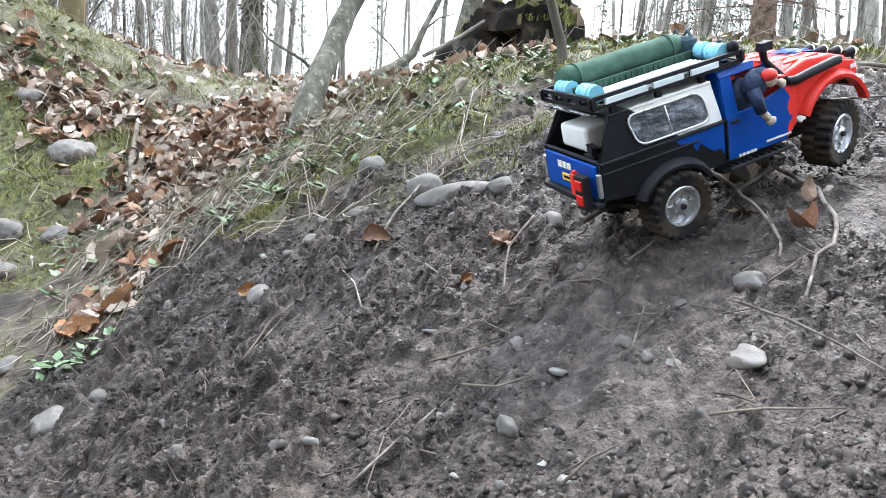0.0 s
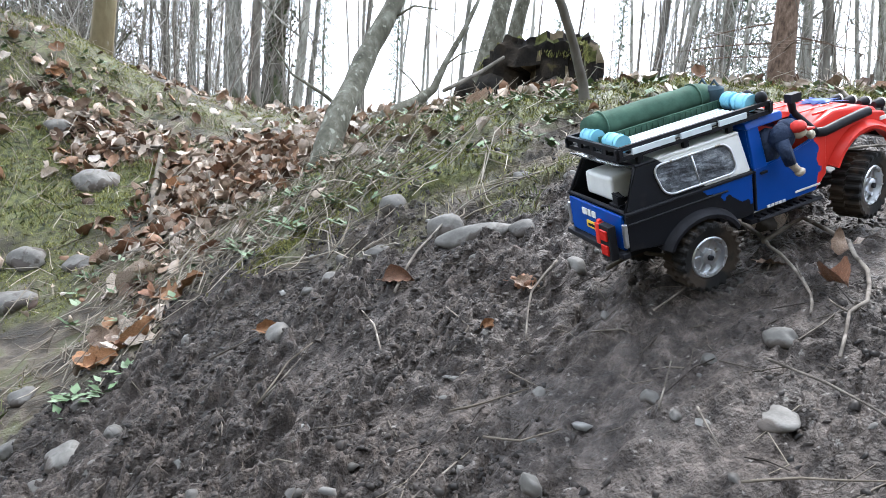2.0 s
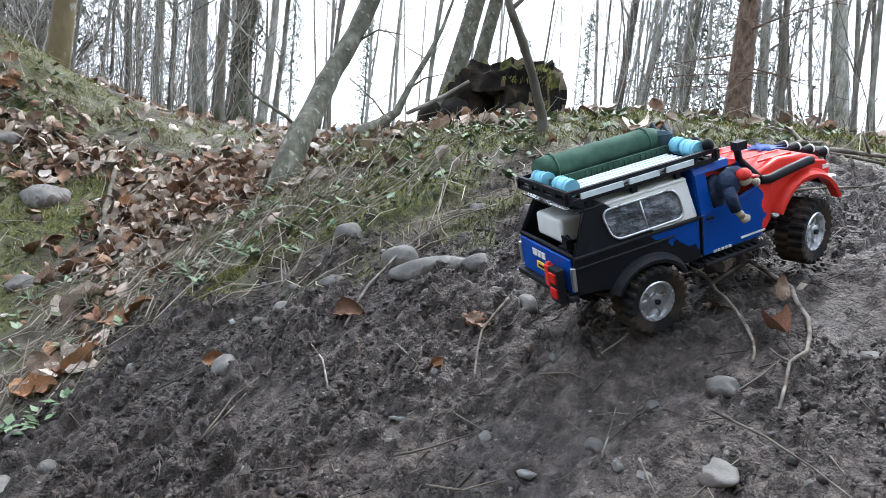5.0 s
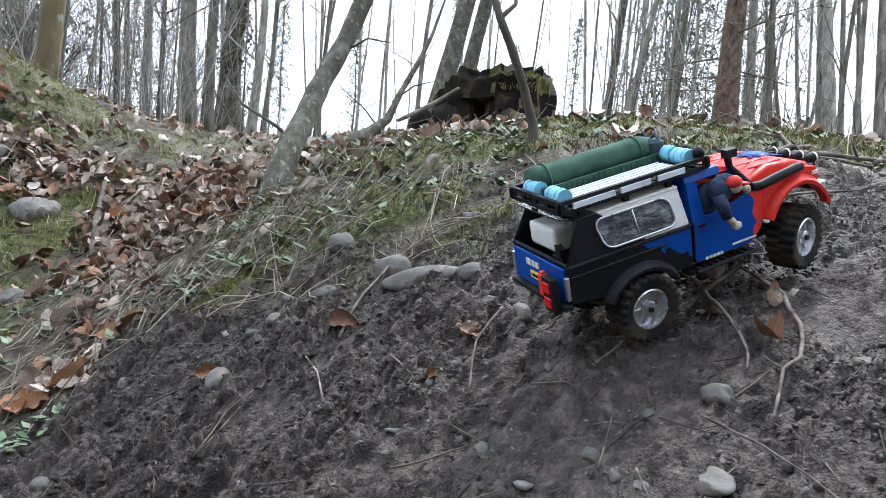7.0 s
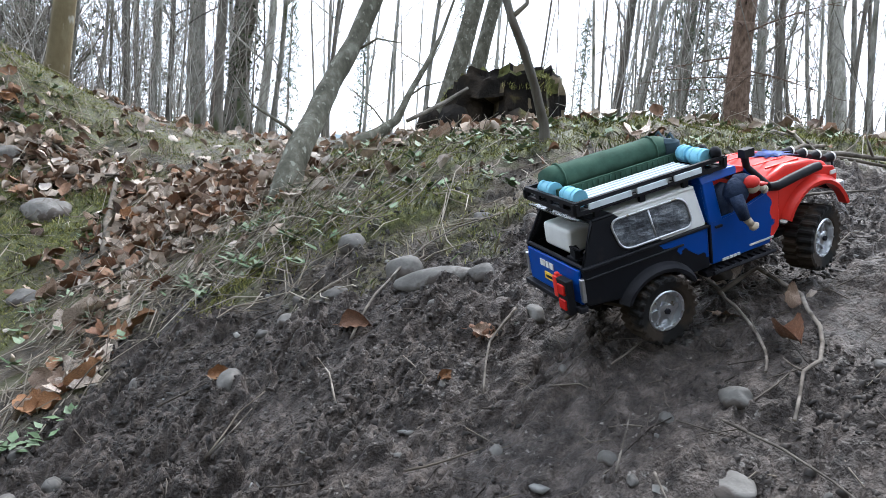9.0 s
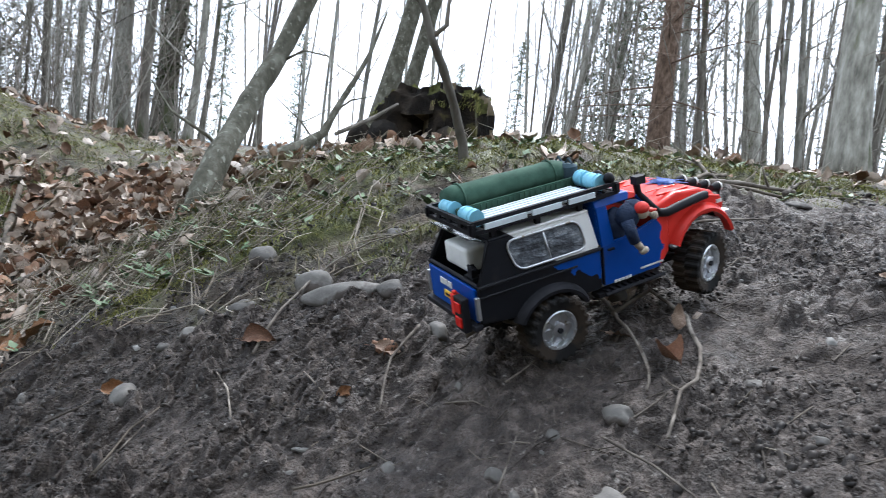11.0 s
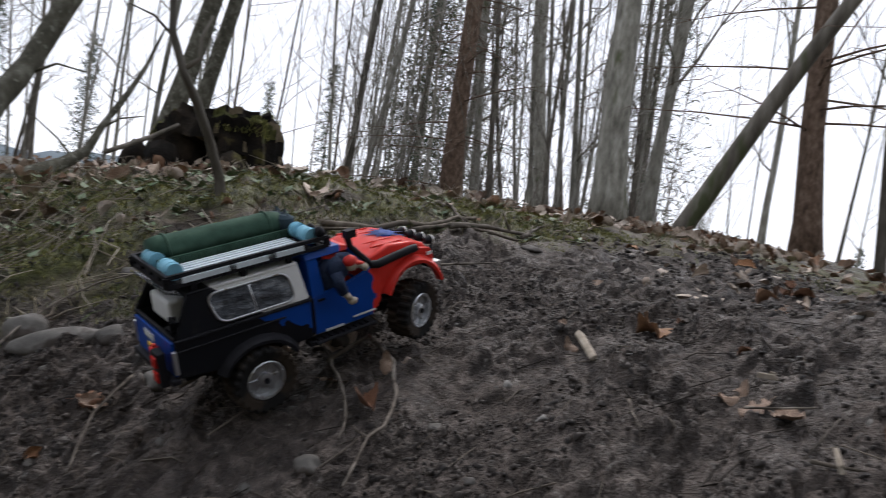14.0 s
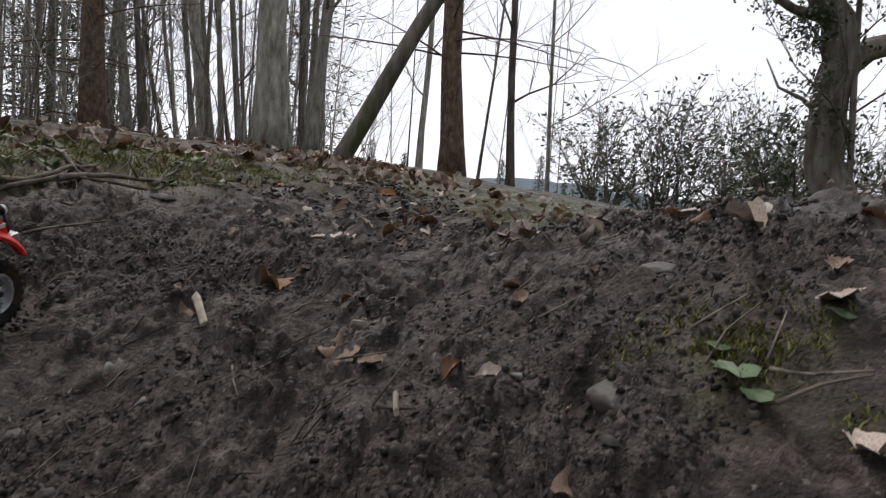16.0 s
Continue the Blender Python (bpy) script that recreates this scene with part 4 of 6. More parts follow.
b.box((-0.063, -0.025, 0.0615), (0.008, 0.016, 0.002))
b.box((-0.0625, -0.025, 0.0695), (0.002, 0.016, 0.0015))
tp("crate", b, PLASTIC, smooth=False)
# cab
b = Build()
for s in (1, -1):
    pts = [(0.0595, 0.060), (0.0595, 0.021), (0.126, 0.021), (0.1385, 0.034), (0.1385, 0.071), (0.128, 0.0715), (0.100, 0.064)]
    q = [(x, s * HW, z) for x, z in pts]
    b.slab(q if s < 0 else q[::-1], 0.004)
b.box((0.095, 0, 0.024), (0.075, 0.088, 0.004))
b.box((0.134, 0, 0.045), (0.006, 0.088, 0.038))
tp("cab_body", b, CAB_PAINT, bevel=0.0012, smooth=False)
b = Build()
for s in (1, -1):
    b.slab([(0.0595, s * HW, 0.0600), (0.0735, s * HW, 0.0600), (0.0715, s * 0.0405, 0.0945), (0.0600, s * 0.0405, 0.0945)][::(1 if s < 0 else -1)], 0.0035)
    b.tube([(0.1275, s * (HW - 0.003), 0.0715), (0.1065, s * 0.0390, 0.0965)], [0.0026] * 2, 8)
    b.tube([(0.0735, s * (HW - 0.001), 0.0608), (0.098, s * (HW - 0.001), 0.0640), (0.127, s * (HW - 0.001), 0.0712)], [0.0014] * 3, 6)
b.slab([(0.0598, HW - 0.003, 0.060), (0.0598, -HW + 0.003, 0.060), (0.0605, -0.0395, 0.0945), (0.0605, 0.0395, 0.0945)], 0.002)
tp("cab_frame", b, BLUE_PAINT, bevel=0.0008, smooth=False)
b = Build()
b.loft([(0.0585, 0.0940, 0.0415), (0.0585, 0.1000, 0.0385), (0.075, 0.1020, 0.0375), (0.098, 0.1010, 0.0375), (0.1090, 0.0975, 0.0395), (0.1090, 0.0945, 0.0410)])
tp("cab_roof", b, ROOF_PAINT, bevel=0.0014, smooth=False)
b = Build()
b.slab([(0.1285, 0.0425, 0.0735), (0.1285, -0.0425, 0.0735), (0.1085, -0.0375, 0.0935), (0.1085, 0.0375, 0.0935)][::-1], 0.001)
tp("windscreen", b, FOIL, smooth=False)
b = Build()
for s in (1, -1):
    b.box((0.084, s * 0.021, 0.046), (0.024, 0.028, 0.008))
    b.box((0.072, s * 0.021, 0.062), (0.007, 0.026, 0.034))
tp("seat", b, TAN, bevel=0.002, smooth=False)
for s in (1, -1):
    b = Build()
    b.box((0.0593, s * (HW - 0.0006), 0.041), (0.0012, 0.003, 0.036))
    b.box((0.068, s * (HW + 0.0012), 0.0555), (0.007, 0.002, 0.0018))
    tp("door_seam", b, PLASTIC, smooth=False)
b = Build()
b.box((0.1165, -HW - 0.0004, 0.0265), (0.028, 0.0008, 0.0017))
for k in range(5):
    b.box((0.0725 + k * 0.0042, -HW - 0.0004, 0.0225), (0.0030, 0.0008, 0.0024))
tp("side_lettering", b, OFFWHITE, label="plain white bars along the sill", smooth=False)
# bonnet, wings and front
b = Build()
b.loft([(0.126, 0.055, 0.0445), (0.126, 0.0730, 0.0445), (0.131, 0.0800, 0.0400), (0.158, 0.0860, 0.0375), (0.188, 0.0830, 0.0385), (0.203, 0.0775, 0.0400), (0.2075, 0.071, 0.0415), (0.2075, 0.055, 0.0420)])
hood = tp("bonnet", b, HOOD_PAINT, bevel=0.003)
b = Build()
for s in (1, -1):
    b.box((0.160, s * 0.0165, 0.0858), (0.040, 0.0016, 0.0012), Matrix.Rotation(0.03, 3, 'Y'))
    b.box((0.160, s * 0.031, 0.0852), (0.040, 0.0018, 0.002), Matrix.Rotation(0.03, 3, 'Y'))
tp("bonnet_crease", b, RED_PAINT, hood, bevel=0.0006, smooth=False)
b = Build()
for k in range(9):  # sprayed splash on the bonnet
    a, ln = k * 0.698 + 0.3, 0.016 + 0.014 * ((k * 37) % 10) / 10
    c = Vector((0.181, 0.004, 0.0852))
    d, e = Vector((math.cos(a), math.sin(a), -0.09 * math.cos(a))), Vector((-math.sin(a), math.cos(a), 0)) * 0.0060
    b.add([tuple(c + e), tuple(c - e), tuple(c + d * ln)], [(0, 1, 2), (2, 1, 0)])
b.lump((0.181, 0.004, 0.0838), (0.013, 0.014, 0.0018), 0.3, 4)
tp("bonnet_splash", b, BLUE_PAINT, hood, "blue splash painted on the bonnet", smooth=False)
for s in (1, -1):
    b = Build()
    pts = [(0.1375, 0.0755), (0.1375, 0.040)] + oval(0.18, 0.0144, 0.0385, 0.050, 152, 45, 12) + [(0.2095, 0.050), (0.2100, 0.066), (0.206, 0.0735), (0.183, 0.0790)]
    q = [(x, s * HW, z) for x, z in pts]
    b.slab(q if s < 0 else q[::-1], 0.006)
    tp("wing", b, RED_PAINT, bevel=0.0014, smooth=False)
b = Build()
b.box((0.2085, 0, 0.0605), (0.005, 0.084, 0.022))
tp("grille", b, PLASTIC, bevel=0.001, smooth=False)
for s in (1, -1):
    b = Build()
    b.box((0.2110, s * 0.0365, 0.0625), (0.003, 0.013, 0.010))
    tp("headlight", b, CHROME, bevel=0.001, smooth=False)
    b = Build()
    b.box((0.2040, s * (HW + 0.0004), 0.0680), (0.007, 0.0012, 0.0035))
    tp("indicator", b, OFFWHITE, smooth=False)
b = Build()
b.box((0.2165, 0, 0.0505), (0.009, 0.092, 0.010))
bumper = tp("front_bumper", b, CHROME, bevel=0.0016, smooth=False)
b = Build()
b.tube([(0.2165, -0.037, 0.050), (0.2165, -0.037, 0.0735), (0.2165, 0.037, 0.0735), (0.2165, 0.037, 0.050)], [0.0017] * 4, 8)
tp("bull_bar", b, PLASTIC, bumper)
for k in range(4):
    y = -0.034 + 0.0155 * k
    b = Build()
    b.tube([(0.2090, y, 0.0770), (0.2125, y, 0.0770), (0.2180, y, 0.0770)], [0.003, 0.0044, 0.0050], 16)
    spot = tp("spotlight", b, PLASTIC, sharp=40)
    b = Build()
    b.tube([(0.2172, y, 0.0770), (0.2197, y, 0.0770)], [0.0052, 0.0046], 16)
    tp("lens", b, OFFWHITE, spot, "white lamp lens", sharp=40)
# snorkel
b = Build()
b.tube([(0.186, -HW - 0.001, 0.0785), (0.178, -HW - 0.001, 0.0785), (0.150, -HW - 0.001, 0.0755), (0.136, -HW - 0.001, 0.0735), (0.128, -HW + 0.001, 0.0745)], [0.0042, 0.0046, 0.0046, 0.0044, 0.004], 10)
b.tube([(0.129, -HW + 0.002, 0.0745), (0.1095, -0.0405, 0.0965), (0.107, -0.0405, 0.108)], [0.0034, 0.0034, 0.0034], 10)
b.box((0.1095, -0.0405, 0.1100), (0.011, 0.008, 0.0075))
tp("snorkel", b, PLASTIC, sharp=40, label="black snorkel up the screen pillar")
# roof rack
RZ = 0.1035
b = Build()
RX0, RX1, RW = -0.066, 0.084, 0.0400
for z in (RZ + 0.001, RZ + 0.0085):
    b.tube([(RX0, RW, z), (RX1, RW, z), (RX1, -RW, z), (RX0, -RW, z), (RX0, RW, z)], [0.0014] * 5, 6, cap=False)
for s in (1, -1):
    for z in (RZ + 0.0008, RZ + 0.0088):
        b.box(((RX0 + RX1) / 2, s * RW, z), (RX1 - RX0 + 0.003, 0.0032, 0.0036))
    for k in range(7):
        x = RX0 + (RX1 - RX0) * k / 6
        b.box((x, s * RW, RZ + 0.0048), (0.007, 0.0024, 0.0088))
    for x in (-0.045, 0.0, 0.045, 0.072):
        b.box((x, s * 0.036, RZ - 0.004), (0.005, 0.004, 0.010))
for x in (RX0, RX1):
    for z in (RZ + 0.0008, RZ + 0.0088):
        b.box((x, 0, z), (0.0032, 2 * RW, 0.0036))
for k in range(5):
    for x in (RX0, RX1):
        b.box((x, -RW + 2 * RW * k / 4, RZ + 0.0048), (0.0024, 0.006, 0.0088))
rack = tp("roof_rack", b, PLASTIC, smooth=False)
for k in range(14):
    b = Build()
    b.box((RX0 + 0.006 + k * 0.0106, 0, RZ + 0.0012), (0.0045, 2 * RW - 0.003, 0.0018))
    tp("slat", b, PLASTIC, rack, smooth=False)
for s in (1, -1):
    for xa, xb in ((-0.055, -0.014), (-0.008, 0.022), (0.030, 0.058)):
        b = Build()
        b.box(((xa + xb) / 2, s * (RW + 0.0022), RZ + 0.0048), (xb - xa, 0.0022, 0.0048))
        tp("trim_strip", b, SILVER, rack, "pale silver strip", smooth=False)
b = Build()
for y in (-0.036, -0.020):
    b.lump((RX1 - 0.004, y, RZ + 0.0135), (0.005, 0.0058, 0.0058), 0.05)
tp("rack_lamp", b, PLASTIC, rack)
b = Build()
b.box((0.006, -0.0205, RZ + 0.0040), (0.112, 0.033, 0.0022))
board = tagged(tp("sand_board", b, SILVER, None, smooth=False), "pale blue-silver ridged recovery board on the roof rack", "recovery board")
for k in range(6):
    b = Build()
    b.box((0.006, -0.0355 + 0.006 * k, RZ + 0.0056), (0.110, 0.0022, 0.0012))
    tp("ridge", b, SILVER, board, smooth=False)
b = Build()
for i in range(13):
    for k in range(5):
        b.box((-0.052 + i * 0.0093, -0.0335 + 0.006 * k, RZ + 0.00525), (0.0035, 0.0012, 0.0006))
tp("slot", b, PLASTIC, board, smooth=False)
b = Build()
roll = [(-0.058 + 0.124 * i / 14, 0.0185 + 0.0006 * math.sin(i * 1.3), RZ + 0.0155 + 0.0005 * math.sin(i * 2.1)) for i in range(15)]
b.tube(roll, [0.0112] + [0.0128 + 0.0004 * math.sin(i * 1.9) for i in range(13)] + [0.0108], 18)
tent = tagged(tp("rolled_canvas", b, CANVAS, None), "dark green rolled canvas lashed on the roof rack", "canvas roll")
for x in (-0.045, 0.052):
    b = Build()
    b.tube([(x, 0.0185 + 0.0138 * math.cos(a), RZ + 0.0155 + 0.0138 * math.sin(a)) for a in [k * 0.524 for k in range(13)]], [0.0010] * 13, 5, cap=False)
    tp("strap", b, CANVAS, tent)
b = Build()
b.box((0.008, 0.0008, RZ + 0.0075), (0.132, 0.0022, 0.0095))
for k in range(24):
    b.box((-0.056 + k * 0.0058, -0.0007, RZ + 0.0075), (0.0024, 0.0012, 0.0070))
tagged(tp("green_ladder_board", b, CANVAS, None, smooth=False), "slim green toothed board standing on the roof rack", "board")
for y in (0.010, 0.026):
    b = Build()
    b.tube([(0.070, y, RZ + 0.004), (0.0705, y, RZ + 0.021), (0.071, y, RZ + 0.0235)], [0.0085, 0.0085, 0.006], 14)
    b.tube([(0.071, y - 0.005, RZ + 0.0235), (0.071, y, RZ + 0.0285), (0.071, y + 0.005, RZ + 0.0235)], [0.0012] * 3, 6)
    tagged(tp("duffel_bag", b, SLATE, None, sharp=40), "dark slate-blue barrel bag on the roof rack", "bag", "bags on the rack")
for x, y, ln in ((-0.057, 0.016, 0.024), (-0.057, -0.021, 0.026), (0.073, -0.022, 0.022), (0.074, -0.004, 0.014)):
    b = Build()
    b.tube([(x, y - ln / 2, RZ + 0.0105), (x, y + ln * 0.28, RZ + 0.0105), (x, y + ln * 0.36, RZ + 0.0105), (x, y + ln / 2, RZ + 0.0105)], [0.0074, 0.0074, 0.0045, 0.0042], 14)
    bottle = tagged(tp("gas_bottle", b, CYAN, None, sharp=40), "small light-blue bottle lying on the roof rack", "bottle", "blue bottles")
    b = Build()
    for yy in (y - ln * 0.30, y + ln * 0.12):
        b.tube([(x, yy - 0.0009, RZ + 0.0105), (x, yy + 0.0009, RZ + 0.0105)], [0.0079] * 2, 14)
    tp("band", b, CYAN, bottle, sharp=40)


# wheels
def wheel(x, y, z, steer=0.0):
    s = 1 if y > 0 else -1
    hub = new("wheel")
    hub.parent = truck
    hub.location = (x * K, y * K, z * K)
    hub.rotation_euler = (0, 0, radians(steer))
    hub.scale = (0.93, 1.0, 0.93)
    b = Build()
    prof = [(0.0180, 0.0098, 0), (0.0225, 0.0118, 0), (0.0275, 0.0128, 0), (0.0295, 0.0130, 1), (0.0322, 0.0124, 1), (0.0328, 0.0105, 1), (0.0328, 0.0008, 1),
            (0.0328, -0.0008, -1), (0.0328, -0.0105, -1), (0.0322, -0.0124, -1), (0.0295, -0.0130, -1), (0.0275, -0.0128, 0), (0.0225, -0.0118, 0), (0.0180, -0.0098, 0)]
    n, m = 92, len(prof)
    verts = []
    for i in range(n):
        a = 6.28319 * i / n
        for r, w, side in prof:
            block = side and (i + (2 if side < 0 else 0)) % 4 < 2
            rr = r + (0.0010 if block else -0.0008 if side else 0)
            ww = w + (math.copysign(0.0008, w) if block and r < 0.0325 else 0)
            verts.append((rr * math.cos(a), ww, rr * math.sin(a)))
    faces = [(i * m + k, i * m + k + 1, ((i + 1) % n) * m + k + 1, ((i + 1) % n) * m + k) for i in range(n) for k in range(m - 1)]
    b.add(verts, faces)
    tp("tyre", b, RUBBER, hub, "muddy black knobbly tyre", smooth=False)
    b = Build()
    o = s * 0.0085
    b.tube([(0, o - s * 0.018, 0), (0, o + s * 0.0020, 0), (0, o + s * 0.0032, 0)], [0.0196, 0.0203, 0.0192], 36, cap=False)
    b.tube([(0, o + s * 0.0032, 0), (0, o + s * 0.0026, 0), (0, o - s * 0.003, 0)], [0.0192, 0.0168, 0.0155], 36, cap=False)
    b.tube([(0, o - s * 0.003, 0), (0, o - s * 0.0022, 0), (0, o - s * 0.003, 0)], [0.0158, 0.0150, 0.0144], 36, cap=False)
    b.tube([(0, o - s * 0.004, 0), (0, o + s * 0.0016, 0), (0, o + s * 0.0022, 0)], [0.0080, 0.0070, 0.0050], 20)
    for k in range(6):
        r = Matrix.Rotation(-1.0472 * k, 3, "Y")
        b.box(r @ Vector((0.0110, o - s * 0.0022, 0)), (0.0090, 0.0030, 0.0040), r)
    for k in range(12):
        r = Matrix.Rotation(-0.5236 * k - 0.26, 3, "Y")
        b.tube([Vector(r @ Vector((0.0181, o + s * 0.0024, 0))), Vector(r @ Vector((0.0181, o + s * 0.0040, 0)))], [0.0010] * 2, 6)
    rim = tp("rim", b, CHROME, hub, "silver spoked rim with a bolted ring", sharp=35)
    b = Build()
    b.tube([(0, o - s * 0.0075, 0), (0, o - s * 0.007, 0)], [0.0185, 0.0185], 24)
    tp("brake_drum", b, PLASTIC, hub)
    b = Build()
    b.tube([(0, o + s * 0.0018, 0), (0, o + s * 0.0046, 0)], [0.0030, 0.0028], 6)
    tp("wheel_nut", b, PLASTIC, rim, sharp=30)


for wx, wz in ((0.0, 0.0), (0.18, 0.0104)):
    for wy in (0.0455, -0.0455):
        wheel(wx, wy, wz, 16.0 if wx else 0.0)
# the doll at the wheel, leaning out of the side window
b = Build()
b.lump((0.083, -0.036, 0.070), (0.012, 0.013, 0.019), 0.15, 1)
b.lump((0.088, -0.049, 0.082), (0.012, 0.011, 0.012), 0.15, 2)
b.lump((0.095, -0.047, 0.087), (0.012, 0.009, 0.009), 0.15, 6)
b.tube([(0.083, -0.054, 0.080), (0.083, -0.059, 0.070), (0.086, -0.060, 0.060)], [0.0062, 0.0056, 0.0048], 10)
b.tube([(0.086, -0.060, 0.061), (0.092, -0.061, 0.053)], [0.0036, 0.0032], 10, mat=2)
b.tube([(0.100, -0.047, 0.087), (0.108, -0.050, 0.083)], [0.0058, 0.005], 10)
b.tube([(0.108, -0.050, 0.083), (0.117, -0.050, 0.077)], [0.0036, 0.0032], 10, mat=2)
b.lump((0.098, -0.058, 0.0860), (0.0066, 0.0060, 0.0072), 0.08, 3, mat=2)
b.lump((0.097, -0.058, 0.0892), (0.0074, 0.0068, 0.0060), 0.08, 3, mat=1)
b.box((0.1045, -0.060, 0.0865), (0.007, 0.010, 0.0016), mat=1)
b.lump((0.0945, -0.0615, 0.0505), (0.0056, 0.0030, 0.0038), 0.2, 4, mat=2)
b.lump((0.119, -0.0500, 0.0755), (0.0036, 0.0030, 0.0042), 0.2, 5, mat=2)
doll = tagged(tp("doll", b, [DOLL_SUIT, DOLL_CAP, DOLL_PALE], None), "small driver doll in navy suit and red cap", "doll")
# loads and doll ride on the pickup but are things of their own
for ob in list(scene.objects):
    if ob.parent is None and ob.name.split(".")[0] in ("sand_board", "rolled_canvas", "green_ladder_board", "duffel_bag", "gas_bottle", "doll"):
        ob.location, ob.rotation_euler = truck.location, truck.rotation_euler

# ---------------------------------------------------------------- things on the bank
def on_ground(x, y, lift=0.0):
    return Vector((x, y, ground_z(x, y) + lift))


def tilt_to(n, turn):
    """Rotation that stands a piece on the slope and turns it about the normal."""
    return n.to_track_quat("Z", "Y").to_matrix() @ Matrix.Rotation(turn, 3, "Z")


# the rotten stump beyond the crest
stump = new("tree_stump")
SX, SY = 0.31, 3.12
stump.location = (SX, SY, ground_z(SX, SY) - 0.02)


def stump_at(a, s):
    """A point of the stump's ragged shell: a round it, s up it."""
    d = Vector((math.cos(a), math.sin(a), 0))
    cave = max(0.55 * math.exp(-((a - 4.35) / 0.2) ** 2) * (s < 0.62), 0.5 * math.exp(-((a - 4.95) / 0.13) ** 2) * (s < 0.5), 0.35 * math.exp(-((a - 5.5) / 0.2) ** 2) * (s < 0.35))
    rag = 0.16 * noise.noise(d * 2.1 + Vector((0, 0, s))) + 0.15 * noise.noise(d * 6 + Vector((0, 0, s * 1.6))) + 0.08 * noise.noise(d * 15 + Vector((0, 0, s * 5)))
    r = 0.265 * (1.14 - 0.28 * s - 0.1 * (s > 0.9)) * (1 + rag) * (1 - cave)
    top = 0.295 * (1 + 0.08 * d.x + 0.22 * noise.noise(d * 1.6 + Vector((0, 0, 5))) + 0.10 * noise.noise(d * 5.5 + Vector((0, 0, 2))))
    return Vector((r * d.x, r * d.y * 0.8, -0.08 + s * (top + 0.08)))


b = Build()
n, m = 84, 26
b.v = [tuple(stump_at(6.28319 * k / n, i / m)) for i in range(m + 1) for k in range(n)] + [(0.02, 0, 0.2)]
for i in range(m):
    for k in range(n):
        p, q = i * n + k, i * n + (k + 1) % n
        c = Vector(b.v[p])
        torn = noise.noise(c * 10 + Vector((3, 0, 0))) > 0.36 and c.x > -0.05 and i > 6
        green = noise.noise(c * 6) > 0.05 and (i > 22 or (c.x > 0.13 and i > 13))
        b.f.append((p, q, q + n, p + n))
        b.m.append(2 if green else 1 if torn else 0)
for k in range(n):
    b.f.append((m * n + k, m * n + (k + 1) % n, (m + 1) * n))
    b.m.append(2 if k % 3 == 0 else 0)
MOSSY = material("mossy_wood", [(0.016, 0.016, 0.006), (0.05, 0.052, 0.016), (0.10, 0.10, 0.03)], 30, 0.95, 1.0, 90)
part("rotten_body", b, [ROT, PALE_ROT, MOSSY], stump, "black rotten wood with pale torn patches and moss", sharp=45)
for k in range(7):
    b = Build()
    a = k * 0.9 + 0.3
    p = Vector((0.30 * math.cos(a), 0.24 * math.sin(a), 0.06))
    q = Vector((0.38 * math.cos(a + 0.2), 0.34 * math.sin(a + 0.2), -0.05))
    b.tube([p, p.lerp(q, 0.5) + Vector((0, 0, 0.02)), q], [0.07, 0.05, 0.02], 8)
    part("root", b, ROT, stump)
b = Build()
rng = random.Random(5)
for k in range(4800):
    a, u = rng.uniform(0, 6.283), rng.uniform(0.72, 1.0)
    c = stump_at(a, u)
    if u > 0.95:
        c = c.lerp(Vector((0.02, 0, 0.2)), rng.random())
    if noise.noise(c * 7) < (0.1 if c.x < 0.1 else -0.15):
        continue
    d = Vector((c.x * 2 + rng.gauss(0, 0.4), c.y * 2 + rng.gauss(0, 0.4), 0.8)).normalized() * rng.uniform(0.008, 0.02)
    e = d.orthogonal().normalized() * 0.003
    b.add([tuple(c - e), tuple(c + e), tuple(c + d)], [(0, 1, 2)])
part("moss_cap", b, MOSS, stump, "thick green moss")
tagged(stump, "black rotten tree stump with torn wood and moss", "tree stump")

# the leaning tree on the bank
def path_tree(name, pts, radii, bark, label, limbs=(), foot=None):
    root = new(name)
    base = Vector(pts[0])
    root.location = base
    b = Build()
    fine, rad = [], []
    for i in range(len(pts) - 1):
        for k in range(5):
            t = k / 5
            fine.append(Vector(pts[i]).lerp(Vector(pts[i + 1]), t) - base)
            rad.append(radii[i] * (1 - t) + radii[i + 1] * t)
    fine.append(Vector(pts[-1]) - base)
    rad.append(radii[-1])
    fine = [p + Vector((noise.noise(p * 4), noise.noise(p * 4 + Vector((7, 0, 0))), 0)) * rad[i] * 0.5 for i, p in enumerate(fine)]
    rad = [r * (1 + 0.12 * noise.noise(Vector((i * 0.9, 3, r * 50)))) for i, r in enumerate(rad)]
    b.tube(fine, rad, 14)
    part("trunk", b, bark, root)
    for lp, lr in limbs:
        b = Build()
        b.tube([Vector(p) - base for p in lp], lr, 8)
        part("limb", b, bark, root)
    return tagged(root, label, "tree")


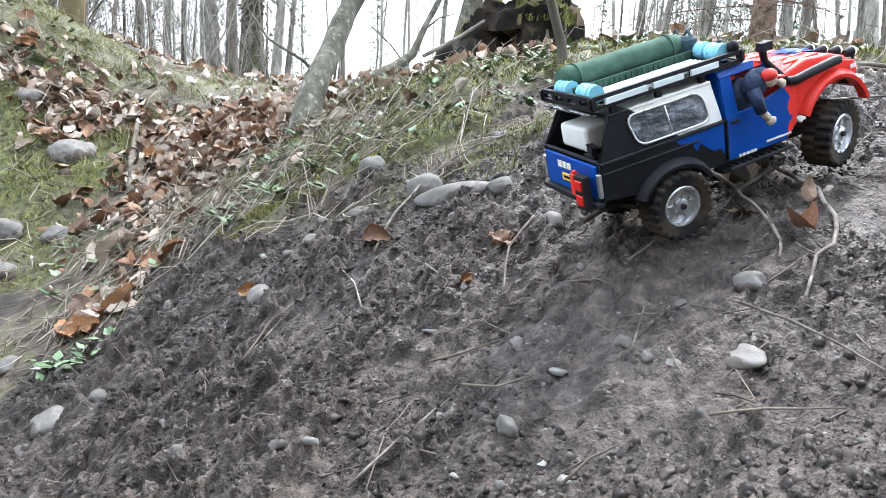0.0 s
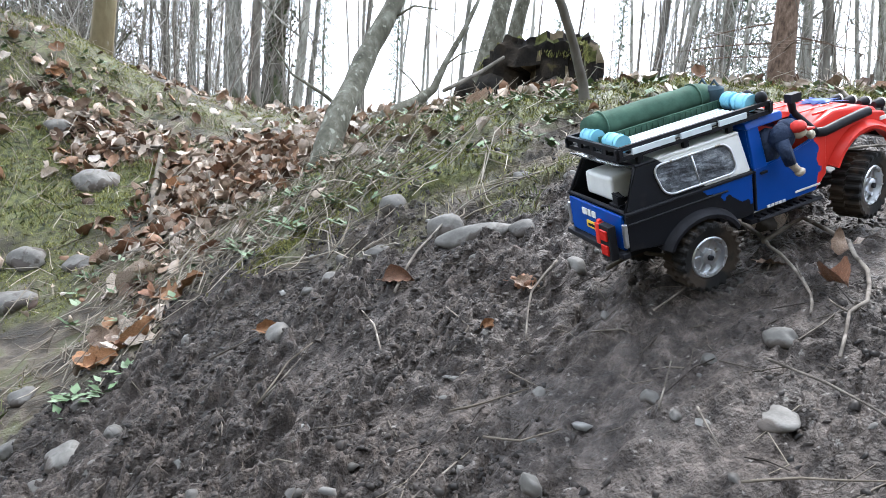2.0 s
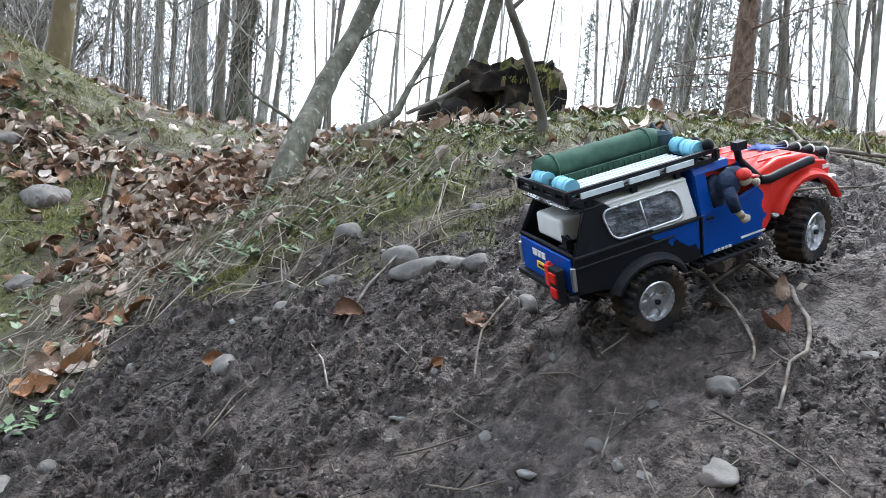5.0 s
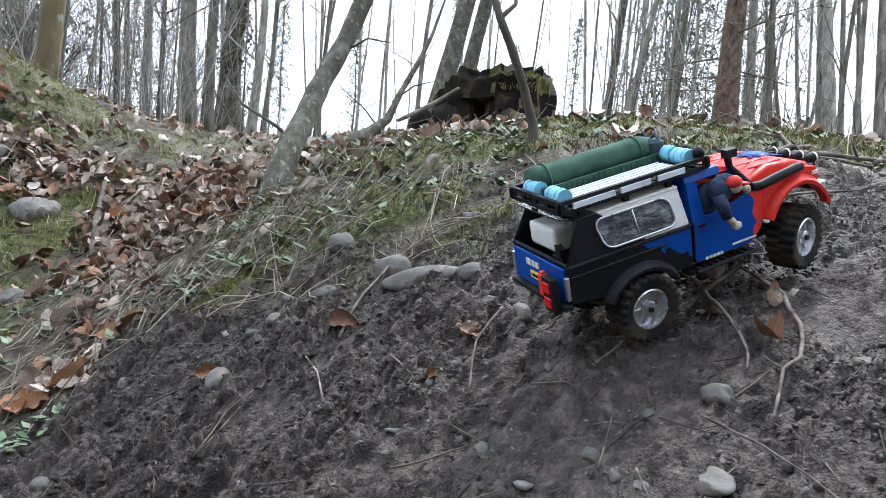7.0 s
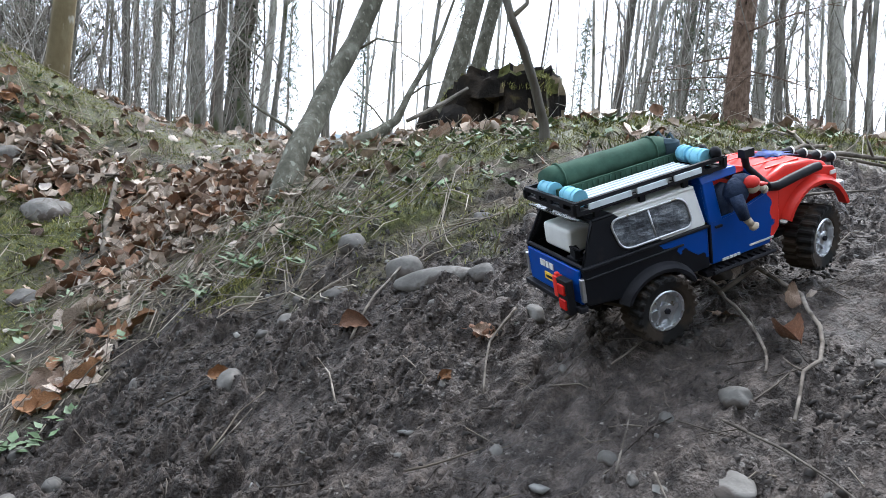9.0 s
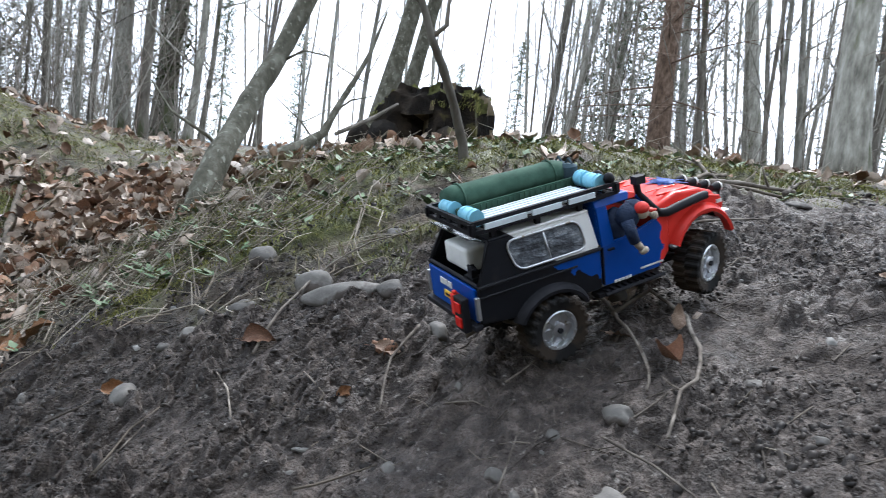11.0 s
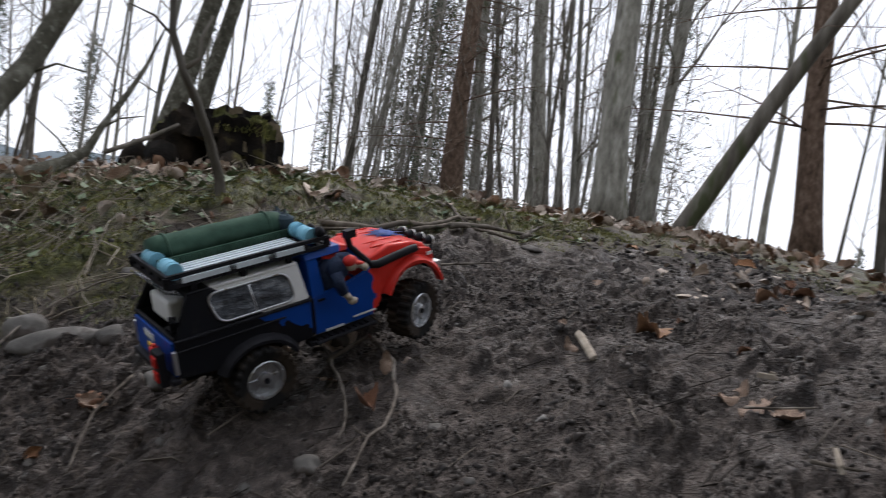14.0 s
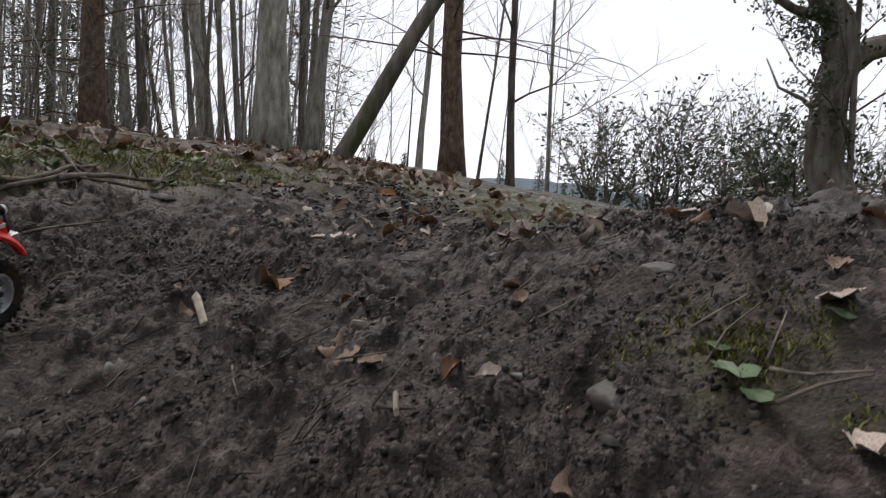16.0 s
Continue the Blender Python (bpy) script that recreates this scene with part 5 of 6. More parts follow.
path_tree("leaning_tree", [(-0.346, 1.65, 0.166), (-0.338, 1.660, 0.226), (-0.335, 1.700, 0.291), (-0.325, 1.760, 0.356), (-0.301, 1.840, 0.435), (-0.270, 1.930, 0.550), (-0.225, 2.020, 0.690), (-0.03, 2.15, 1.25), (0.4, 2.3, 2.6), (0.9, 2.5, 4.6)],
          [0.052, 0.041, 0.034, 0.031, 0.029, 0.0275, 0.0265, 0.024, 0.018, 0.01], LICHEN_BARK, "leaning tree with pale lichen on its smooth bark",
          limbs=[([(-0.335, 1.86, 0.36), (-0.38, 1.84, 0.40), (-0.47, 1.83, 0.45), (-0.52, 1.82, 0.52)], [0.006, 0.005, 0.0035, 0.002]),
                 ([(-0.25, 1.99, 0.62), (-0.17, 1.98, 0.67), (-0.10, 1.96, 0.66)], [0.005, 0.003, 0.0015])])
gz = ground_z(0.225, 1.335)
path_tree("sapling", [(0.225, 1.335, gz - 0.02), (0.215, 1.33, gz + 0.03), (0.185, 1.30, gz + 0.10), (0.155, 1.27, gz + 0.155), (0.125, 1.24, gz + 0.20), (0.10, 1.235, gz + 0.26), (0.085, 1.23, gz + 0.42)],
          [0.011, 0.0095, 0.0085, 0.0085, 0.0075, 0.006, 0.004], BARK, "crooked forked sapling with dark bark",
          limbs=[([(0.125, 1.24, gz + 0.20), (0.150, 1.235, gz + 0.225), (0.148, 1.23, gz + 0.26), (0.162, 1.225, gz + 0.30)], [0.005, 0.004, 0.0035, 0.002]),
                 ([(0.105, 1.235, gz + 0.25), (0.07, 1.24, gz + 0.28), (0.03, 1.24, gz + 0.29)], [0.003, 0.002, 0.001])])
path_tree("mossy_branch_stub", [(-0.33, 2.26, 0.33), (-0.257, 2.3, 0.378), (-0.18, 2.38, 0.422), (-0.121, 2.42, 0.475), (-0.085, 2.45, 0.573), (-0.034, 2.5, 0.689), (0.009, 2.55, 0.798), (0.05, 2.6, 0.95)],
          [0.024, 0.024, 0.022, 0.015, 0.011, 0.009, 0.007, 0.004], LICHEN_BARK, "mossy broken branch rising from the leaf litter",
          limbs=[([(-0.09, 2.45, 0.56), (-0.04, 2.44, 0.60), (0.03, 2.42, 0.62)], [0.004, 0.003, 0.0015]), ([(-0.15, 2.40, 0.44), (-0.2, 2.37, 0.5), (-0.29, 2.35, 0.57)], [0.004, 0.003, 0.0015])])
gz = ground_z(0.1, 2.9)
path_tree("fallen_branch", [(-0.10, 2.75, gz + 0.03), (0.05, 2.9, gz + 0.13), (0.14, 2.96, gz + 0.20)],
          [0.008, 0.009, 0.007], BARK, "dark broken branch resting against the stump")


# the gnarled, ivy-hung tree on the brow
gz = ground_z(5.10, 0.82)
gnarled = path_tree("gnarled_tree", [(5.10, 0.82, gz - 0.1), (5.09, 0.85, 0.50), (5.06, 0.924, 0.95), (5.075, 0.936, 1.225), (5.147, 0.884, 1.486), (5.101, 0.969, 1.75), (5.0, 1.11, 2.1), (4.9, 1.2, 2.8)],
                    [0.16, 0.13, 0.115, 0.11, 0.115, 0.10, 0.08, 0.05], BARK, "gnarled crooked tree hung with dark ivy",
                    limbs=[([(5.147, 0.884, 1.48), (5.25, 0.78, 1.60), (5.40, 0.60, 1.68), (5.6, 0.35, 1.9), (5.75, 0.2, 2.3)], [0.085, 0.075, 0.065, 0.05, 0.03]),
                           ([(5.101, 0.969, 1.75), (5.0, 1.2, 1.83), (4.9, 1.42, 1.98), (4.8, 1.6, 2.2)], [0.04, 0.03, 0.02, 0.01]),
                           ([(5.07, 0.93, 1.1), (5.0, 1.08, 1.25), (4.95, 1.22, 1.32), (4.9, 1.3, 1.5)], [0.02, 0.014, 0.009, 0.004])])
rng = random.Random(88)
ivy = Build()
for k in range(5200):
    t = rng.random()
    c = Vector((5.08, 0.93, 0.9)).lerp(Vector((4.98, 1.12, 2.2)), t) if rng.random() < 0.6 else Vector((5.1, 0.97, 1.7)).lerp(Vector((4.85, 1.5, 2.1)), t) if rng.random() < 0.6 else Vector((5.15, 0.88, 1.6)).lerp(Vector((5.6, 0.35, 2.1)), t)
    g = Vector((rng.gauss(0, 1), rng.gauss(0, 1), rng.gauss(0, 1))).normalized() * (0.09 + rng.random() ** 1.5 * 0.17)
    if noise.noise((c + g) * 5) < -0.02:
        continue
    c = c + g - gnarled.location
    u = Vector((rng.gauss(0, 1), rng.gauss(0, 1), rng.gauss(0, 1))).normalized() * rng.uniform(0.015, 0.03)
    w = u.orthogonal().normalized() * u.length * 0.8
    ivy.add([tuple(c), tuple(c + u * 0.5 + w * 0.7), tuple(c + u * 1.3), tuple(c + u * 0.5 - w * 0.7)], [(0, 1, 2, 3)])
part("foliage", ivy, IVY_LEAF, gnarled, "dark glossy ivy leaves")


# stones, half sunk in the mud: x, y, width, height
def stone(x, y, w, h, k, label, turn=None, deep=0.75):
    b = Build()
    rng = random.Random(k)
    b.lump((0, 0, 0), (w / 2, w / 2 * rng.uniform(0.6, 0.85) if turn is None else w * 0.22, max(h * (0.3 if x > 0.2 and y < 0.5 else 0.5), 0.004)), 0.3, k, rings=12, seg=18)
    ob = part("stone", b, STONE)
    r = tilt_to(slope(x, y), rng.uniform(-0.5, 0.5) if turn is None else turn)
    ob.matrix_world = Matrix.Translation(Vector((x, y, sum(ground_z(x + i * w * 0.4, y + j * w * 0.4) for i in (-1, 0, 1) for j in (-1, 0, 1)) / 9 - h * 0.02))) @ r.to_4x4()
    return tagged(ob, label, "stone", "stones on the bank")


STONES = [
    (-0.121, 1.014, 0.045, 0.024),
    (0.020, 0.945, 0.110, 0.031),
    (-0.020, 1.002, 0.058, 0.042),
    (-0.112, 1.121, 0.061, 0.036),
    (-0.235, 0.891, 0.052, 0.036),
    (-0.190, 1.010, 0.035, 0.017),
    (-0.222, 1.006, 0.025, 0.022),
    (-0.183, 1.054, 0.022, 0.020),
    (0.026, 0.871, 0.025, 0.017),
    (-1.049, 1.918, 0.138, 0.073),
    (-0.566, 1.769, 0.062, 0.050),
    (-0.892, 1.556, 0.092, 0.046),
    (0.169, 0.553, 0.019, 0.015),
    (0.232, 0.474, 0.041, 0.012),
    (0.271, 0.557, 0.031, 0.021),
    (0.085, 0.610, 0.016, 0.010),
    (-0.422, 1.041, 0.022, 0.016),
    (-0.376, 1.098, 0.020, 0.014),
    (0.384, 0.550, 0.019, 0.008),
    (-0.552, 0.963, 0.040, 0.035),
    (-0.537, 0.880, 0.050, 0.024),
    (-0.541, 0.828, 0.044, 0.018),
    (-0.643, 0.932, 0.038, 0.024),
    (-0.435, 0.771, 0.036, 0.020),
    (-0.734, 1.098, 0.060, 0.034),
    (-0.969, 1.428, 0.110, 0.062),
    (-1.058, 1.607, 0.105, 0.060),
    (-0.890, 1.548, 0.070, 0.036),
    (-0.421, 1.034, 0.026, 0.018),
    (-0.457, 0.873, 0.034, 0.022),
    (0.235, 0.979, 0.070, 0.035),
    (0.139, 0.794, 0.035, 0.022),
    (0.145, 0.916, 0.023, 0.017),
    (0.176, 0.901, 0.021, 0.015),
    (0.248, 0.883, 0.026, 0.015),
    (0.087, 0.911, 0.046, 0.018),
    (0.374, 0.449, 0.013, 0.007),
    (0.036, 0.723, 0.011, 0.008),
    (0.093, 1.089, 0.036, 0.020),
    (0.163, 1.020, 0.031, 0.017),
    (0.066, 0.475, 0.020, 0.027),
    (0.015, 0.534, 0.011, 0.009),
    (0.174, 0.504, 0.012, 0.008),
    (-0.455, 0.874, 0.031, 0.023),
    (-0.527, 0.872, 0.075, 0.026),
    (-0.234, 0.595, 0.018, 0.015),
    (0.058, 0.433, 0.009, 0.008),
    (0.222, 0.574, 0.018, 0.011),
    (0.152, 0.670, 0.013, 0.011),
    (0.246, 0.970, 0.075, 0.025),
    (0.343, 0.788, 0.050, 0.032),
    (-1.250, 2.082, 0.092, 0.061),
    (0.595, 0.130, 0.035, 0.021),
    (0.790, 0.193, 0.038, 0.012),
    (1.030, 1.190, 0.038, 0.013),
    (1.164, 1.187, 0.053, 0.013),
    (0.810, 1.153, 0.046, 0.016),
]
for k, (x, y, w, h) in enumerate(STONES):
    long_one = w > 0.1 and y < 1.2
    stone(x, y, w, h, k, "long grey stone half sunk in the mud" if long_one else ("rounded grey stone in the moss" if float(cover(x, y)) > 0.5 else "rounded grey-brown stone half sunk in mud"), 0.55 if long_one else None)


# sticks: radius, then points along the ground
def stick(r, pts, k, bark=None):
    rng = random.Random(k)
    fine = []
    for i in range(len(pts) - 1):
        n = max(2, int(math.dist(pts[i], pts[i + 1]) / 0.025))
        for j in range(n):
            t = j / n
            x, y = pts[i][0] * (1 - t) + pts[i + 1][0] * t, pts[i][1] * (1 - t) + pts[i + 1][1] * t
            fine.append((x, y))
    fine.append(pts[-1])
    b = Build()
    line = []
    for i, (x, y) in enumerate(fine):
        w = min(0.008, 2.4 * r)
        x, y = x + w * noise.noise(Vector((i * 0.45, k, 0))), y + w * noise.noise(Vector((i * 0.45, k, 5)))
        z = max(float(land(x, y)) + 0.006, ground_z(x, y)) + r * 0.6 + max(0, 1.5 * r * noise.noise(Vector((i * 0.3, k, 9))))
        line.append(Vector((x, y, z)))
    base = line[0].copy()
    line = [p - base for p in line]
    m = len(line) - 1
    b.tube(line, [r * (1.15 - 0.55 * i / m) * (1 + 0.18 * noise.noise(Vector((i * 1.1, k, 2)))) for i in range(m + 1)], 7)
    for i in range(2, m, 4):  # side twigs and knots
        if rng.random() < 0.6 and r > 0.0012:
            d = Vector((rng.uniform(-1, 1), rng.uniform(-1, 1), 0.35)).normalized()
            ln = rng.uniform(3, 9) * r
            b.tube([line[i], line[i] + d * ln * 0.6, line[i] + d * ln + Vector((0, 0, r))], [r * 0.55, r * 0.4, r * 0.15], 5)
    ob = part("stick", b, bark or (STICK if k % 3 else DARK_STICK))
    ob.location = base
    return tagged(ob, "weathered grey-brown stick lying on the mud" if float(cover(*pts[0])) < 0.5 else "dry stick lying in the litter", "stick", "fallen sticks")


STICKS_A = [
    (0.0022, [(0.199, 0.833), (0.249, 0.847), (0.301, 0.861), (0.34, 0.877), (0.37, 0.843), (0.393, 0.774)]),
    (0.0019, [(0.307, 0.794), (0.319, 0.722), (0.32, 0.681), (0.311, 0.597), (0.298, 0.569)]),
    (0.0022, [(0.316, 0.715), (0.37, 0.749), (0.378, 0.676), (0.365, 0.608), (0.338, 0.564), (0.318, 0.55), (0.289, 0.501)]),
    (0.0024, [(0.165, 0.748), (0.203, 0.754), (0.246, 0.734), (0.287, 0.752)]),
    (0.0015, [(0.117, 0.797), (0.085, 0.75), (0.074, 0.669)]),
    (0.0009, [(0.192, 0.649), (0.224, 0.669), (0.253, 0.697)]),
    (0.0008, [(0.186, 0.409), (0.215, 0.395), (0.248, 0.372)]),
    (0.0010, [(0.247, 0.528), (0.267, 0.476), (0.276, 0.432), (0.281, 0.387)]),
    (0.0012, [(-0.053, 0.466), (-0.02, 0.5), (0.011, 0.528)]),
    (0.0010, [(0.092, 0.392), (0.112, 0.407), (0.132, 0.411)]),
    (0.0009, [(0.187, 0.497), (0.186, 0.448)]),
    (0.0008, [(0.163, 0.511), (0.189, 0.572)]),
    (0.0010, [(0.032, 0.548), (0.061, 0.527), (0.093, 0.524)]),
    (0.0013, [(-0.34, 0.918), (-0.274, 0.914)]),
    (0.0011, [(-0.216, 0.746), (-0.184, 0.804)]),
    (0.0085, [(-0.758, 1.644), (-0.847, 1.849), (-0.921, 2.049)]),
    (0.0058, [(-0.668, 1.802), (-0.591, 1.574), (-0.659, 1.527), (-0.77, 1.527)]),
]
STICKS_B = [
    (0.0017, [(-0.078, 0.861), (-0.059, 0.944), (0.006, 1.022), (0.055, 1.045), (0.122, 1.046)]),
    (0.0011, [(-0.219, 0.744), (-0.201, 0.808), (-0.174, 0.828)]),
    (0.0011, [(-0.079, 0.745), (-0.096, 0.808), (-0.118, 0.853)]),
    (0.0010, [(0.002, 0.695), (0.018, 0.727), (-0.01, 0.784)]),
    (0.0011, [(0.003, 0.6), (0.037, 0.594), (0.072, 0.593)]),
    (0.0021, [(-0.243, 1.172), (-0.229, 1.234)]),
    (0.0021, [(-0.587, 1.196), (-0.572, 1.313), (-0.581, 1.518)]),
    (0.0022, [(-0.757, 1.282), (-0.662, 1.199), (-0.594, 1.082)]),
    (0.0049, [(-1.298, 2.17), (-1.194, 2.17), (-1.03, 2.119)]),
    (0.0039, [(-1.082, 2.058), (-0.942, 2.112)]),
    (0.0045, [(0.373, 1.144), (0.47, 1.134), (0.584, 1.182), (0.754, 1.321)]),
    (0.0036, [(0.682, 1.383), (0.716, 1.271)]),
    (0.0044, [(0.649, 1.204), (0.747, 1.249), (0.857, 1.24)]),
    (0.0025, [(0.381, 1.128), (0.448, 1.132), (0.524, 1.112)]),
    (0.0026, [(0.277, 0.95), (0.283, 0.889), (0.31, 0.843)]),
    (0.0022, [(0.252, 1.141), (0.33, 1.195), (0.41, 1.269)]),
    (0.0034, [(0.54, 1.136), (0.671, 1.228), (0.721, 1.208), (0.788, 1.173)]),
]
STICKS_C = [
    (0.0019, [(0.515, 0.955), (0.648, 0.988)]),
    (0.0034, [(0.819, 1.216), (0.963, 1.381)]),
    (0.0035, [(0.842, 0.297), (0.957, 0.339)]),
    (0.0007, [(0.532, 0.286), (0.583, 0.303)]),
    (0.0010, [(0.564, 0.369), (0.589, 0.327)]),
    (0.0011, [(0.699, 0.283), (0.737, 0.288)]),
    (0.0007, [(0.662, 0.234), (0.703, 0.217)]),
    (0.0012, [(0.641, 0.051), (0.643, 0.026), (0.657, -0.001)]),
    (0.0012, [(0.612, 0.038), (0.635, 0.021), (0.652, -0.002)]),
    (0.0007, [(0.65, 0.055), (0.707, 0.06)]),
    (0.0010, [(0.521, 0.453), (0.497, 0.405)]),
    (0.0014, [(0.531, 0.281), (0.539, 0.25)]),
    (0.0009, [(0.672, 0.113), (0.725, 0.092)]),
]
for k, (r, pts) in enumerate(STICKS_A + STICKS_B + STICKS_C):
    stick(max(r * (1.3 if r > 0.003 else 1.05), 0.0009), pts, k)
for k, (x, y, a, ln) in enumerate(((0.53, 0.262, -0.7, 0.028), (0.62, 0.40, 0.3, 0.02))):  # pale chips of split wood
    b = Build()
    b.box((0, 0, 0), (ln, ln * 0.14, 0.005), taper=0.8)
    b.box((ln * 0.3, 0.001, 0.003), (ln * 0.3, ln * 0.07, 0.003), Matrix.Rotation(0.1, 3, "Y"))
    ob = part("wood_chip", b, CHIP, bevel=0.001, smooth=False)
    ob.matrix_world = Matrix.Translation(on_ground(x, y, 0.009)) @ tilt_to(slope(x, y), a).to_4x4()
    tagged(ob, "pale split wood chip lying on the mud", "wood chip", "wood chips")


b = Build()
p, q = on_ground(0.607, 0.683, 0.006), on_ground(0.55, 0.551, 0.008)
b.tube([Vector(), (q - p) * 0.4 + Vector((0.002, 0, 0.002)), q - p], [0.0045, 0.0056, 0.0048], 6, squash=0.5)
chip = part("wood_chip", b, CHIP, smooth=False, bevel=0.001)
chip.location = p
tagged(chip, "long pale splinter of split wood on the mud", "wood chip", "wood chips")


# dead leaves
def leaf_mesh(seed, size, lobes, n=10):
    """A curled dead leaf with a midrib, lobed or oval."""
    rng = random.Random(seed)
    m = 5
    b = Build()
    curl, twist, cup = rng.uniform(-1.6, 2.4), rng.uniform(-0.7, 0.7), rng.uniform(-1.2, 1.9)
    for i in range(n + 1):
        t = i / n
        w = 0.35 * math.sin(math.pi * min(1, t * 0.94 + 0.05)) ** 0.75
        if lobes:
            w *= 0.62 + 0.55 * abs(math.sin(t * math.pi * 3.2 + 0.4))
        ph = curl * (t - 0.3)
        cx, cz = (math.sin(ph) / curl if abs(curl) > 0.1 else t - 0.3), ((1 - math.cos(ph)) / curl if abs(curl) > 0.1 else 0)
        for k in range(m):
            s = (k / (m - 1) * 2 - 1)
            yy = s * w * (1 - 0.16 * abs(cup)) * (1 + 0.28 * noise.noise(Vector((i * 1.7, s * 2, seed * 2.3))))
            zz = cup * w * s * s * 0.7 + twist * s * w * (t - 0.5) + 0.17 * noise.noise(Vector((i * 5.5 / n, k * 0.8, seed))) - (0.025 if k == 2 else 0)
            b.v.append((cx * size, yy * size, (cz + zz) * size))
    for i in range(n):
        for k in range(m - 1):
            p = i * m + k
            b.f.append((p, p + m, p + m + 1, p + 1))
            b.m.append(0)
    b.tube([(-0.30 * size, 0, 0), (-0.48 * size, 0.02 * size, 0.03 * size)], [0.012 * size, 0.009 * size], 4)
    return b


LEAF_COLOURS = [[(0.26, 0.20, 0.155), (0.44, 0.36, 0.295), (0.62, 0.54, 0.46)], [(0.09, 0.045, 0.028), (0.17, 0.085, 0.05), (0.27, 0.155, 0.10)], [(0.12, 0.075, 0.052), (0.24, 0.165, 0.12), (0.38, 0.29, 0.22)], [(0.16, 0.075, 0.036), (0.28, 0.14, 0.068), (0.40, 0.24, 0.13)]]
LEAF_MATS = [material(nm, c, 30, 0.55, 0.35, 200, per_object=0.25, spots=((0.06, 0.04, 0.03), 60, 0.2)) for nm, c in zip(("pale_dead_leaf", "russet_dead_leaf", "brown_dead_leaf", "orange_dead_leaf"), LEAF_COLOURS)]
LEAF_WORDS = ["pale tan", "russet brown", "dull brown", "orange brown"]
LEAF_SHAPES = []
for k in range(24):
    LEAF_SHAPES.append(leaf_mesh(k, 1.0, k % 3 == 0).mesh("leaf", [LEAF_MATS[(0, 1, 2, 0, 2, 3, 0, 1)[k % 8]]]))


def leaf(x, y, size, k, turn, lift=0.3, shape=None):
    shape = k % 24 if shape is None else shape
    ob = new("leaf", LEAF_SHAPES[shape])
    rng = random.Random(k)
    r = tilt_to((slope(x, y) + Vector((rng.gauss(0, 0.35), rng.gauss(0, 0.35), 0))).normalized(), turn)
    ob.matrix_world = Matrix.Translation(on_ground(x, y, 0.003 + size * 0.10 * lift)) @ r.to_4x4() @ Matrix.Scale(size, 4)
    return tagged(ob, LEAF_WORDS[(0, 1, 2, 0, 2, 3, 0, 1)[shape % 8]] + " curled dead leaf lying on the " + ("litter" if float(cover(x, y)) > 0.5 else "mud"), "leaf", "dead leaves")


# single leaves that lie apart on the mud: x, y, size, turn, shape
for k, (x, y, size, turn, shape) in enumerate((
        (0.333, 0.771, 0.051, 0.3, 0),
        (0.278, 0.782, 0.028, 1, 3),
        (0.300, 0.875, 0.042, 0.9, 7),
        (0.342, 0.850, 0.046, 2.6, 2),
        (0.372, 0.868, 0.036, 4.1, 10),
        (0.318, 0.705, 0.034, 3.3, 4),
        (0.371, 0.666, 0.029, 2, 2),
        (0.354, 0.926, 0.052, 0.5, 6),
        (0.396, 0.903, 0.040, 2.2, 4),
        (0.071, 0.785, 0.035, 0.2, 9),
        (-0.087, 0.891, 0.047, 0.4, 1),
        (0.332, 0.611, 0.044, -0.3, 17),
        (0.358, 0.943, 0.051, 1.2, 6),
        (0.404, 0.916, 0.042, 0.2, 3),
        (0.399, 0.703, 0.037, 1.4, 8),
        (0.282, 0.785, 0.031, 0.4, 0),
        (0.077, 0.781, 0.030, -0.2, 12),
        (0.035, 0.730, 0.018, 0.6, 5),
        (0.680, 0.614, 0.060, 0.3, 21),
        (0.609, 0.244, 0.027, 0.7, 14),
        (0.584, 0.349, 0.030, 0.1, 10),
        (0.721, 0.035, 0.041, 1.1, 3),
        (0.606, -0.012, 0.044, 0.3, 6),
        (0.975, 0.251, 0.024, 0.3, 13),
        (0.039, 0.721, 0.014, 0.3, 5),
        (-0.269, 0.936, 0.034, 0.2, 5),
        (-0.270, 0.937, 0.027, 0.5, 3),
)):
    leaf(x, y, size, 500 + k, turn, 1.0, shape)
rng = random.Random(19)
for k in range(34):  # scraps of leaf trodden into the mud of the track
    x, y = rng.uniform(0.5, 1.25), rng.uniform(-0.05, 0.95)
    leaf(x, y, rng.uniform(0.014, 0.036), 700 + k, rng.uniform(0, 6.28), 0.3, rng.choice((2, 4, 10, 12, 9, 1, 20)))
for k in range(24):  # leaves along the brow of the track
    x = rng.uniform(0.9, 2.0)
    leaf(x, 0.25 + rng.uniform(0.3, 1.0) * x, rng.uniform(0.03, 0.06), 800 + k, rng.uniform(0, 6.28), 0.6)
for k in range(30):  # more on the brow where the track goes over
    x = rng.uniform(0.85, 2.2)
    leaf(x, rng.uniform(-0.15, 0.7) * x + 0.1, rng.uniform(0.02, 0.06), 900 + k, rng.uniform(0, 6.28), 0.5)
rng = random.Random(9)
count = 0
